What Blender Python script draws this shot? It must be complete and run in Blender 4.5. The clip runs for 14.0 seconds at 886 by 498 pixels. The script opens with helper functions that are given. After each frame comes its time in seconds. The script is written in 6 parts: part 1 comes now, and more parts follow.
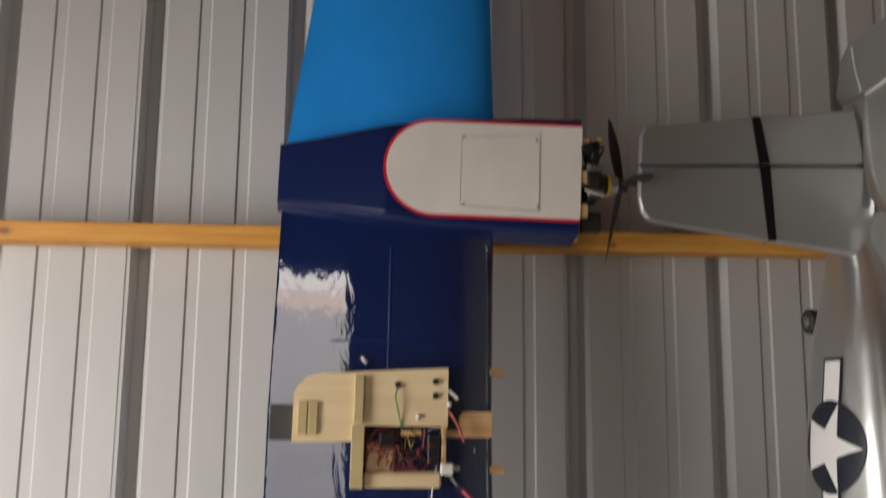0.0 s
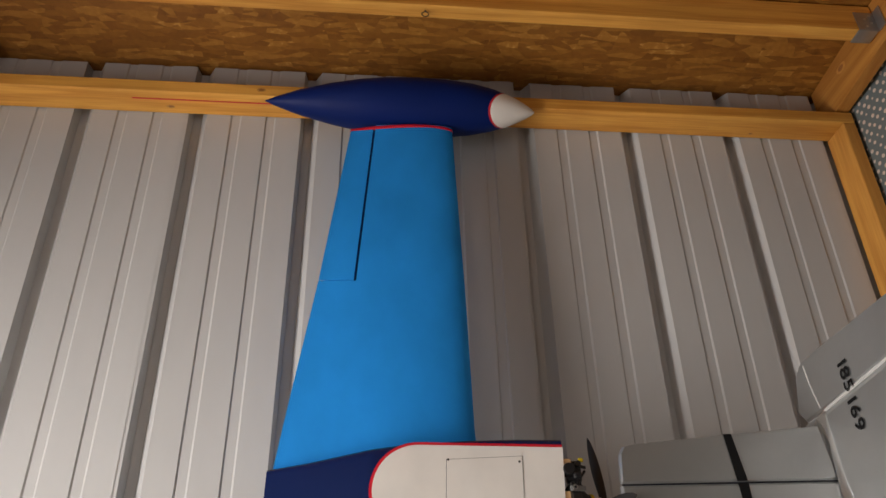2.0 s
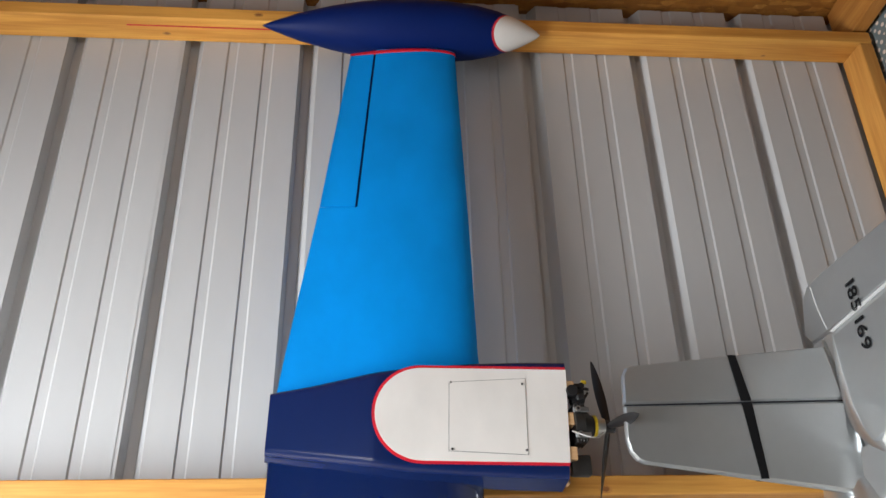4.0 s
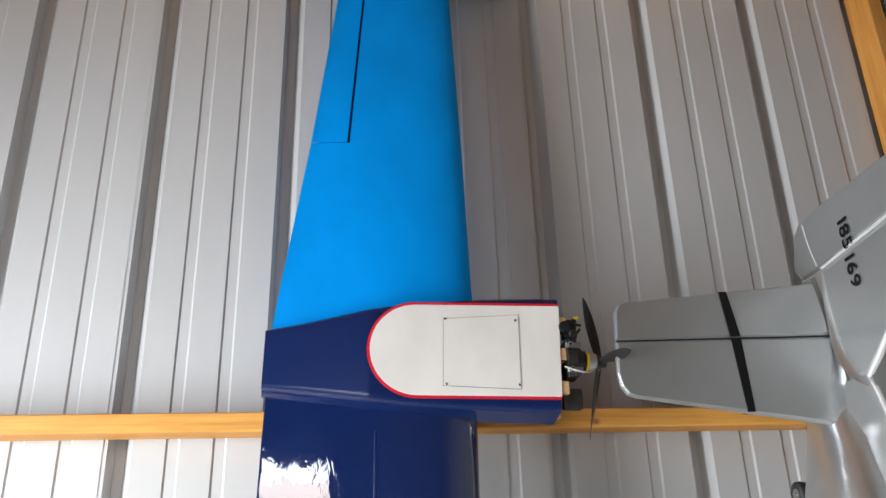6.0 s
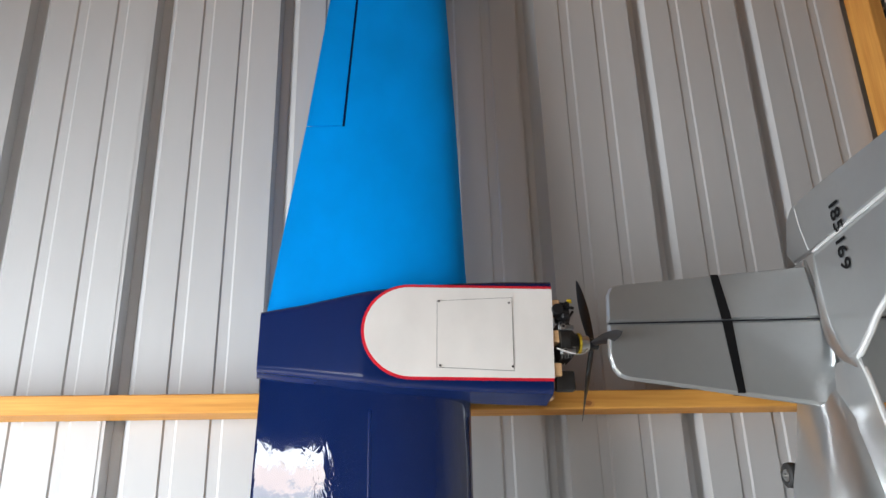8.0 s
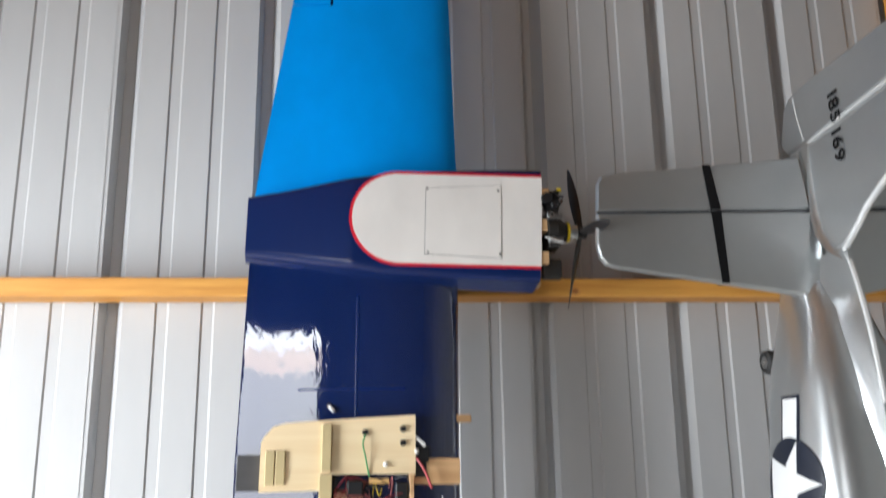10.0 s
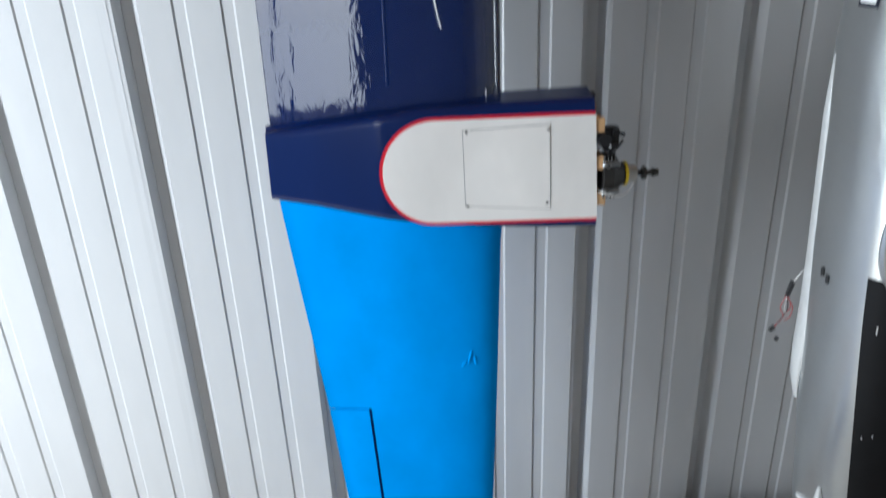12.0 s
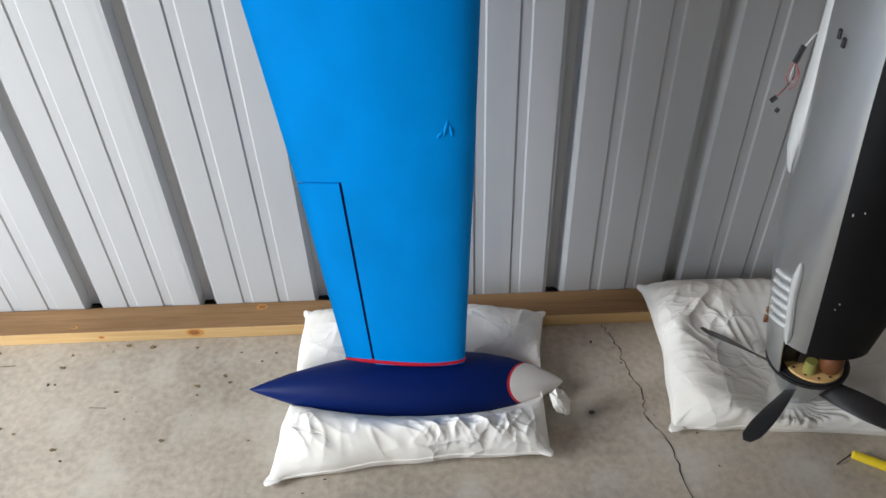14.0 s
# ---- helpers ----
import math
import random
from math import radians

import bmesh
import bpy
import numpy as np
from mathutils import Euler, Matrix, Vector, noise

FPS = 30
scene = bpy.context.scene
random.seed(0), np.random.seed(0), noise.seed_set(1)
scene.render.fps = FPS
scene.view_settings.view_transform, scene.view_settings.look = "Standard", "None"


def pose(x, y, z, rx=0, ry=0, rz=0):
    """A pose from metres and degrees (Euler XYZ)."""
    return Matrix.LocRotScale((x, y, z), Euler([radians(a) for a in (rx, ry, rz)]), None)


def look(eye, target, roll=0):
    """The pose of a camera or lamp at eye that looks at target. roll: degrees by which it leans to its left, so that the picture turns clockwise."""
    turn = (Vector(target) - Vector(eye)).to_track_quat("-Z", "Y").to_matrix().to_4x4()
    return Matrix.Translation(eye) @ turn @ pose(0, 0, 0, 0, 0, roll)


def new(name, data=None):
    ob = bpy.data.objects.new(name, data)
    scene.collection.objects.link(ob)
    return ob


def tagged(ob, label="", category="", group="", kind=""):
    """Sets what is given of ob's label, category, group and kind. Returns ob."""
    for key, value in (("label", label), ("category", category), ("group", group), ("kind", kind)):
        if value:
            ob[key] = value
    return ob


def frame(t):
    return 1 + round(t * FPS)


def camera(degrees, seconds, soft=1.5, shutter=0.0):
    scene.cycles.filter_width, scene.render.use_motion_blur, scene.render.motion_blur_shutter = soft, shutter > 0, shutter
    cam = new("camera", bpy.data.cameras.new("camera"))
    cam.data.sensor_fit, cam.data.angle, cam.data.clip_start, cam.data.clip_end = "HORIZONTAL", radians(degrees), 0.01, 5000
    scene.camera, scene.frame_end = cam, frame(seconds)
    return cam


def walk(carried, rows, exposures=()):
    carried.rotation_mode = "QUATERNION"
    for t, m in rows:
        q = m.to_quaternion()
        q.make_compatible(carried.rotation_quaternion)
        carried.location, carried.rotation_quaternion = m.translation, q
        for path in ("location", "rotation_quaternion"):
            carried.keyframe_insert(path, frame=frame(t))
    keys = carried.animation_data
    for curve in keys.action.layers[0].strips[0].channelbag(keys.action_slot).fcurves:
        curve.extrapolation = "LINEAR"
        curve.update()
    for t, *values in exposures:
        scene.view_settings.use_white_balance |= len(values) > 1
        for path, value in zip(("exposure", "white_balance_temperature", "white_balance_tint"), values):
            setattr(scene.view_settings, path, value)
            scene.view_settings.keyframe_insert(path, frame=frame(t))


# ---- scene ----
cam = camera(59.6, 14.0, soft=1.5, shutter=0.45)
PATH = [
    (0, (-0.081, -1.622, 1.651), (0.046, 0.354, 1.927), 0.50),
    (0.5, (-0.066, -1.649, 1.663), (0.048, 0.257, 2.257), -0.07),
    (1, (-0.063, -1.658, 1.652), (0.016, 0.168, 2.464), -0.25),
    (1.5, (-0.078, -1.664, 1.653), (0.050, 0.073, 2.635), -0.54),
    (2, (-0.104, -1.691, 1.652), (0.071, 0.021, 2.671), -1.31),
    (2.5, (-0.086, -1.665, 1.639), (0.065, 0.056, 2.646), -0.76),
    (3, (-0.079, -1.652, 1.631), (0.061, 0.094, 2.597), -1.19),
    (3.2, (-0.076, -1.648, 1.627), (0.057, 0.108, 2.574), -1.15),
    (5.3, (-0.097, -1.668, 1.633), (0.088, 0.159, 2.424), -1.70),
    (5.5, (-0.095, -1.665, 1.632), (0.085, 0.173, 2.401), -1.61),
    (6, (-0.096, -1.654, 1.640), (0.089, 0.199, 2.369), -1.64),
    (6.5, (-0.089, -1.665, 1.634), (0.084, 0.199, 2.338), -1.41),
    (7, (-0.086, -1.664, 1.631), (0.086, 0.201, 2.334), -1.38),
    (7.2, (-0.086, -1.664, 1.631), (0.093, 0.195, 2.347), -1.38),
    (9.3, (-0.086, -1.654, 1.623), (0.100, 0.233, 2.260), -1.62),
    (9.5, (-0.086, -1.654, 1.623), (0.084, 0.237, 2.252), -1.62),
    (9.6, (-0.085, -1.652, 1.621), (0.074, 0.242, 2.242), -1.71),
    (10, (-0.065, -1.652, 1.625), (0.125, 0.292, 2.052), -0.83),
    (10.5, (-0.059, -1.637, 1.601), (0.112, 0.347, 1.791), -1.22),
    (11, (-0.062, -1.596, 1.577), (0.085, 0.396, 1.470), -1.00),
    (11.5, (-0.015, -1.594, 1.567), (0.014, 0.341, 1.061), -2.33),
    (12, (-0.010, -1.545, 1.536), (-0.009, 0.274, 0.705), -2.34),
    (12.5, (-0.016, -1.516, 1.502), (-0.016, 0.166, 0.420), -2.69),
    (13, (-0.026, -1.512, 1.497), (-0.011, 0.089, 0.298), -2.26),
    (13.5, (-0.011, -1.498, 1.476), (0.037, 0.023, 0.180), -1.80),
    (14, (0.018, -1.457, 1.471), (0.023, 0.049, 0.156), -1.99),
]
EXPOSURES = ((0.0, -0.88, 7500, 15), (0.6, -0.90, 7600, 16), (1.0, -0.68, 7700, 16), (2.0, -0.22, 7500, 16), (3.0, 0.22, 6800, 12), (5.3, 0.33, 6450, 10), (7.2, 0.33, 6400, 10), (9.5, 0.16, 6400, 10), (10.5, 0.08, 6350, 10), (11.5, -0.18, 5950, 8), (12.5, -0.44, 5950, 7), (13.4, -0.56, 6250, 10), (14.0, -0.56, 6350, 10))
walk(cam, [(t, look(eye, target, roll)) for t, eye, target, roll in PATH], EXPOSURES)

# ---- daylight: overcast sky through the wide doorway behind the camera and the open side of the bay ----
DOOR_X0, DOOR_X1, DOOR_H, BACK_Y = -1.70, -0.80, 2.72, -3.7
DOOR_Z0 = 0.75
SIDE_Y0, SIDE_Y1, SIDE_H, X_LEFT = -1.60, -0.80, 2.2, -2.3
world = bpy.data.worlds.new("world")
scene.world = world
world.use_nodes = True
wn = world.node_tree.nodes
sky = wn.new("ShaderNodeTexSky")
sky.sky_type, sky.sun_disc = "NISHITA", False
sky.sun_elevation, sky.sun_rotation = radians(48), radians(200)
sky.air_density, sky.dust_density = 1.0, 4.0
wn["Background"].inputs["Strength"].default_value = 0.07
world.node_tree.links.new(sky.outputs[0], wn["Background"].inputs[0])

sun = new("sun", bpy.data.lights.new("sun", "SUN"))
sun.data.energy, sun.data.angle, sun.data.color = 0.6, radians(14), (1.0, 0.96, 0.9)
sun.matrix_world = look((-3, -9, 10), (0.5, 0, 0))


def daylight(name, centre, aim, wide, high, watts, spread):
    """Skylight entering through an opening, coming slightly downwards as it does from a sky."""
    ob = new(name, bpy.data.lights.new(name, "AREA"))
    ob.data.shape, ob.data.size, ob.data.size_y = "RECTANGLE", wide, high
    ob.data.energy, ob.data.color, ob.data.spread = watts, (0.94, 0.98, 1.0), radians(spread)
    ob.matrix_world = look(centre, aim)
    return ob


# the doorway shows a strip of sky, a strip of sunlit brown bank, and the pale yard in front of it
MID_X = (DOOR_X0 + DOOR_X1) / 2
for z0, z1, tone, watts in ((2.61, DOOR_H, (0.95, 0.98, 1.0), 1.0), (2.47, 2.605, (1.0, 0.86, 0.77), 0.95), (DOOR_Z0, 2.465, (0.93, 0.97, 1.0), 7.4)):
    strip = daylight("doorway_daylight", (MID_X, BACK_Y + 0.02, (z0 + z1) / 2), (MID_X + 0.4, 0, (z0 + z1) / 2 - 1.5), DOOR_X1 - DOOR_X0, z1 - z0, watts, 120)
    strip.data.color = tone
daylight("side_daylight", (X_LEFT + 0.12, (SIDE_Y0 + SIDE_Y1) / 2, SIDE_H / 2), (0.0, (SIDE_Y0 + SIDE_Y1) / 2 + 0.5, 0.3), SIDE_Y1 - SIDE_Y0 - 0.1, SIDE_H - 0.2, 104.0, 165)


# ---- materials ----
def rgba(c):
    return (*c, 1.0)


def material(name, color, rough=0.5, metal=0.0, coat=0.0, vary=0.15, grain=40.0, stretch=(1, 1, 1), bump=0.1,
             rough_vary=0.1, big=3.0, tint=None, spec=0.5, fine=0.35):
    """A surface with colour, gloss and relief varied at a large and a fine scale, in metres of the object's own space."""
    m = bpy.data.materials.new(name)
    m.use_nodes = True
    t, n = m.node_tree, m.node_tree.nodes
    b = n["Principled BSDF"]
    b.inputs["Metallic"].default_value = metal
    b.inputs["Coat Weight"].default_value = coat
    b.inputs["Coat Roughness"].default_value = 0.06
    b.inputs["Specular IOR Level"].default_value = spec
    co = n.new("ShaderNodeTexCoord")
    mp = n.new("ShaderNodeMapping")
    mp.inputs["Scale"].default_value = stretch
    t.links.new(co.outputs["Object"], mp.inputs[0])
    n1 = n.new("ShaderNodeTexNoise")
    n1.inputs["Scale"].default_value, n1.inputs["Detail"].default_value = big, 4
    n2 = n.new("ShaderNodeTexNoise")
    n2.inputs["Scale"].default_value, n2.inputs["Detail"].default_value = grain, 6
    for q in (n1, n2):
        t.links.new(mp.outputs[0], q.inputs["Vector"])
    mix = n.new("ShaderNodeMix")
    mix.inputs[0].default_value = fine
    t.links.new(n1.outputs["Fac"], mix.inputs[2])
    t.links.new(n2.outputs["Fac"], mix.inputs[3])
    ramp = n.new("ShaderNodeValToRGB")
    dark = tint or tuple(v * (1 - vary) for v in color)
    light = tuple(min(1, v * (1 + vary * 0.6)) for v in color)
    ramp.color_ramp.elements[0].position, ramp.color_ramp.elements[1].position = 0.3, 0.68
    ramp.color_ramp.elements[0].color, ramp.color_ramp.elements[1].color = rgba(dark), rgba(light)
    t.links.new(mix.outputs[0], ramp.inputs[0])
    t.links.new(ramp.outputs[0], b.inputs["Base Color"])
    rr = n.new("ShaderNodeMapRange")
    rr.inputs[3].default_value, rr.inputs[4].default_value = max(0.02, rough - rough_vary), min(1, rough + rough_vary)
    t.links.new(mix.outputs[0], rr.inputs[0])
    t.links.new(rr.outputs[0], b.inputs["Roughness"])
    if bump:
        bp = n.new("ShaderNodeBump")
        bp.inputs["Strength"].default_value, bp.inputs["Distance"].default_value = bump, 0.003
        t.links.new(mix.outputs[0], bp.inputs["Height"])
        t.links.new(bp.outputs[0], b.inputs["Normal"])
    return m


def wood(name, color, dark, axis, ring=22.0, bump=0.15, rough=0.6):
    """Sawn timber: long streaks along one axis, darker late wood, knots, varied from piece to piece."""
    m = bpy.data.materials.new(name)
    m.use_nodes = True
    t, n = m.node_tree, m.node_tree.nodes
    b = n["Principled BSDF"]
    b.inputs["Roughness"].default_value = rough
    co, info = n.new("ShaderNodeTexCoord"), n.new("ShaderNodeObjectInfo")
    add = n.new("ShaderNodeVectorMath")
    add.operation = "MULTIPLY_ADD"
    add.inputs[1].default_value = (7, 7, 7)
    comb = n.new("ShaderNodeCombineXYZ")
    for k in range(3):
        t.links.new(info.outputs["Random"], comb.inputs[k])
    t.links.new(comb.outputs[0], add.inputs[0])
    t.links.new(co.outputs["Object"], add.inputs[2])
    mp = n.new("ShaderNodeMapping")
    sc = [1.0, 1.0, 1.0]
    sc["xyz".index(axis)] = 0.045
    mp.inputs["Scale"].default_value = sc
    t.links.new(add.outputs[0], mp.inputs[0])
    n1 = n.new("ShaderNodeTexNoise")
    n1.inputs["Scale"].default_value, n1.inputs["Detail"].default_value, n1.inputs["Distortion"].default_value = ring, 3, 1.2
    n2 = n.new("ShaderNodeTexNoise")
    n2.inputs["Scale"].default_value, n2.inputs["Detail"].default_value = 180, 5
    t.links.new(mp.outputs[0], n1.inputs["Vector"])
    t.links.new(mp.outputs[0], n2.inputs["Vector"])
    n3 = n.new("ShaderNodeTexNoise")
    n3.inputs["Scale"].default_value = 2.2
    t.links.new(add.outputs[0], n3.inputs["Vector"])
    mix = n.new("ShaderNodeMix")
    mix.inputs[0].default_value = 0.35
    t.links.new(n1.outputs["Fac"], mix.inputs[2])
    t.links.new(n2.outputs["Fac"], mix.inputs[3])
    ramp = n.new("ShaderNodeValToRGB")
    e = ramp.color_ramp.elements
    e[0].position, e[1].position = 0.34, 0.6
    e[0].color, e[1].color = rgba(dark), rgba(color)
    t.links.new(mix.outputs[0], ramp.inputs[0])
    kn = n.new("ShaderNodeTexVoronoi")
    kn.inputs["Scale"].default_value = 3.1
    kn.inputs["Randomness"].default_value = 1.0
    ks = n.new("ShaderNodeMapping")
    s2 = [1.6, 1.6, 1.6]
    s2["xyz".index(axis)] = 0.75
    ks.inputs["Scale"].default_value = s2
    t.links.new(add.outputs[0], ks.inputs[0])
    t.links.new(ks.outputs[0], kn.inputs["Vector"])
    kr = n.new("ShaderNodeMapRange")
    kr.inputs[1].default_value, kr.inputs[2].default_value = 0.05, 0.085
    kr.inputs[3].default_value, kr.inputs[4].default_value = 0.35, 0.0
    t.links.new(kn.outputs["Distance"], kr.inputs[0])
    mk = n.new("ShaderNodeMix")
    mk.data_type = "RGBA"
    mk.inputs[7].default_value = rgba(tuple(v * 0.35 for v in dark))
    t.links.new(kr.outputs[0], mk.inputs[0])
    t.links.new(ramp.outputs[0], mk.inputs[6])
    hs = n.new("ShaderNodeHueSaturation")
    vr = n.new("ShaderNodeMapRange")
    vr.inputs[1].default_value, vr.inputs[2].default_value, vr.inputs[3].default_value, vr.inputs[4].default_value = 0.3, 0.7, 0.85, 1.12
    t.links.new(n3.outputs["Fac"], vr.inputs[0])
    t.links.new(vr.outputs[0], hs.inputs["Value"])
    t.links.new(mk.outputs[2], hs.inputs["Color"])
    t.links.new(hs.outputs[0], b.inputs["Base Color"])
    bp = n.new("ShaderNodeBump")
    bp.inputs["Strength"].default_value, bp.inputs["Distance"].default_value = bump, 0.002
    t.links.new(mix.outputs[0], bp.inputs["Height"])
    t.links.new(bp.outputs[0], b.inputs["Normal"])
    return m


def osb(name):
    """Pressed strand board: overlapping long flakes at several angles, with dark gaps."""
    m = bpy.data.materials.new(name)
    m.use_nodes = True
    t, n = m.node_tree, m.node_tree.nodes
    b = n["Principled BSDF"]
    b.inputs["Roughness"].default_value = 0.55
    co = n.new("ShaderNodeTexCoord")
    nz = n.new("ShaderNodeTexNoise")
    nz.inputs["Scale"].default_value, nz.inputs["Detail"].default_value = 14, 2
    t.links.new(co.outputs["Object"], nz.inputs["Vector"])
    warp = n.new("ShaderNodeVectorMath")
    warp.operation = "MULTIPLY_ADD"
    warp.inputs[1].default_value = (0.009, 0.009, 0.0)
    t.links.new(nz.outputs["Color"], warp.inputs[0])
    t.links.new(co.outputs["Object"], warp.inputs[2])
    layers = []
    for angle, sc in ((25, (14, 68, 1)), (-38, (12, 60, 1)), (78, (15, 74, 1))):
        mp = n.new("ShaderNodeMapping")
        mp.inputs["Rotation"].default_value, mp.inputs["Scale"].default_value = (0, 0, radians(angle)), sc
        t.links.new(warp.outputs[0], mp.inputs[0])
        v = n.new("ShaderNodeTexVoronoi")
        v.inputs["Scale"].default_value = 1.0
        t.links.new(mp.outputs[0], v.inputs["Vector"])
        layers.append(v)
    sel = n.new("ShaderNodeTexVoronoi")
    sel.inputs["Scale"].default_value = 16
    t.links.new(warp.outputs[0], sel.inputs["Vector"])
    s1 = n.new("ShaderNodeSeparateColor")
    t.links.new(sel.outputs["Color"], s1.inputs[0])
    vals = []
    for v in layers:
        s = n.new("ShaderNodeSeparateColor")
        t.links.new(v.outputs["Color"], s.inputs[0])
        vals.append(s)
    prev = vals[0].outputs[0]
    for k, thr in ((1, 0.36), (2, 0.68)):
        g = n.new("ShaderNodeMath")
        g.operation = "GREATER_THAN"
        g.inputs[1].default_value = thr
        t.links.new(s1.outputs[0], g.inputs[0])
        mx = n.new("ShaderNodeMix")
        t.links.new(g.outputs[0], mx.inputs[0])
        t.links.new(prev, mx.inputs[2])
        t.links.new(vals[k].outputs[0], mx.inputs[3])
        prev = mx.outputs[0]
    ramp = n.new("ShaderNodeValToRGB")
    e = ramp.color_ramp.elements
    e[0].position, e[0].color = 0.0, (0.045, 0.014, 0.003, 1)
    e[1].position, e[1].color = 0.93, (0.78, 0.45, 0.13, 1)
    for p, c in ((0.20, (0.21, 0.078, 0.011, 1)), (0.55, (0.30, 0.118, 0.018, 1)), (0.78, (0.42, 0.185, 0.033, 1))):
        q = e.new(p)
        q.color = c
    soft = n.new("ShaderNodeTexNoise")
    soft.inputs["Scale"].default_value, soft.inputs["Detail"].default_value = 55, 5
    t.links.new(warp.outputs[0], soft.inputs["Vector"])
    blend = n.new("ShaderNodeMix")
    blend.inputs[0].default_value = 0.46
    t.links.new(prev, blend.inputs[2])
    t.links.new(soft.outputs["Fac"], blend.inputs[3])
    prev = blend.outputs[0]
    t.links.new(prev, ramp.inputs[0])
    t.links.new(ramp.outputs[0], b.inputs["Base Color"])
    bp = n.new("ShaderNodeBump")
    bp.inputs["Strength"].default_value, bp.inputs["Distance"].default_value = 0.8, 0.003
    t.links.new(prev, bp.inputs["Height"])
    t.links.new(bp.outputs[0], b.inputs["Normal"])
    return m


def dotted(name):
    """Grey-blue cloth printed with small pale dots in staggered rows (object y and z)."""
    m = bpy.data.materials.new(name)
    m.use_nodes = True
    t, n = m.node_tree, m.node_tree.nodes
    b = n["Principled BSDF"]
    b.inputs["Roughness"].default_value = 0.85
    co = n.new("ShaderNodeTexCoord")
    mp = n.new("ShaderNodeMapping")
    mp.inputs["Rotation"].default_value = (radians(40), 0, 0)
    mp.inputs["Scale"].default_value = (0.0, 44, 44)
    t.links.new(co.outputs["Object"], mp.inputs[0])
    v = n.new("ShaderNodeTexVoronoi")
    v.inputs["Scale"].default_value, v.inputs["Randomness"].default_value = 1.0, 0.22
    t.links.new(mp.outputs[0], v.inputs["Vector"])
    r = n.new("ShaderNodeMapRange")
    r.inputs[1].default_value, r.inputs[2].default_value, r.inputs[3].default_value, r.inputs[4].default_value = 0.24, 0.29, 1, 0
    t.links.new(v.outputs["Distance"], r.inputs[0])
    w = n.new("ShaderNodeTexNoise")
    w.inputs["Scale"].default_value = 300
    t.links.new(co.outputs["Object"], w.inputs["Vector"])
    base = n.new("ShaderNodeValToRGB")
    base.color_ramp.elements[0].color, base.color_ramp.elements[1].color = (0.10, 0.12, 0.13, 1), (0.17, 0.20, 0.20, 1)
    t.links.new(w.outputs["Fac"], base.inputs[0])
    mx = n.new("ShaderNodeMix")
    mx.data_type = "RGBA"
    mx.inputs[7].default_value = (0.62, 0.5, 0.42, 1)
    t.links.new(r.outputs[0], mx.inputs[0])
    t.links.new(base.outputs[0], mx.inputs[6])
    t.links.new(mx.outputs[2], b.inputs["Base Color"])
    return m


def concrete(name):
    m = material(name, (0.46, 0.40, 0.325), rough=0.72, vary=0.42, grain=60, big=2.4, bump=0.25, rough_vary=0.12, fine=0.4)
    t, n = m.node_tree, m.node_tree.nodes
    b = n["Principled BSDF"]
    src = b.inputs["Base Color"].links[0].from_socket
    co = n.new("ShaderNodeTexCoord")
    sp = n.new("ShaderNodeTexVoronoi")
    sp.inputs["Scale"].default_value = 26
    t.links.new(co.outputs["Object"], sp.inputs["Vector"])
    r = n.new("ShaderNodeMapRange")
    r.inputs[1].default_value, r.inputs[2].default_value, r.inputs[3].default_value, r.inputs[4].default_value = 0.03, 0.09, 0.7, 0
    t.links.new(sp.outputs["Distance"], r.inputs[0])
    st = n.new("ShaderNodeTexNoise")
    st.inputs["Scale"].default_value, st.inputs["Detail"].default_value = 7, 8
    t.links.new(co.outputs["Object"], st.inputs["Vector"])
    sr = n.new("ShaderNodeMapRange")
    sr.inputs[1].default_value, sr.inputs[2].default_value, sr.inputs[3].default_value, sr.inputs[4].default_value = 0.52, 0.72, 0, 0.55
    t.links.new(st.outputs["Fac"], sr.inputs[0])
    m1, m2 = n.new("ShaderNodeMix"), n.new("ShaderNodeMix")
    for q, c in ((m1, (0.2, 0.18, 0.15, 1)), (m2, (0.60, 0.57, 0.51, 1))):
        q.data_type = "RGBA"
        q.inputs[7].default_value = c
    spk = n.new("ShaderNodeMath")
    spk.operation = "MULTIPLY"
    gate = n.new("ShaderNodeMath")
    gate.operation = "GREATER_THAN"
    gate.inputs[1].default_value = 0.8
    sc = n.new("ShaderNodeSeparateColor")
    t.links.new(sp.outputs["Color"], sc.inputs[0])
    t.links.new(sc.outputs[0], gate.inputs[0])
    t.links.new(gate.outputs[0], spk.inputs[0])
    t.links.new(r.outputs[0], spk.inputs[1])
    t.links.new(sr.outputs[0], m2.inputs[0])
    t.links.new(src, m2.inputs[6])
    t.links.new(spk.outputs[0], m1.inputs[0])
    t.links.new(m2.outputs[2], m1.inputs[6])
    t.links.new(m1.outputs[2], b.inputs["Base Color"])
    return m


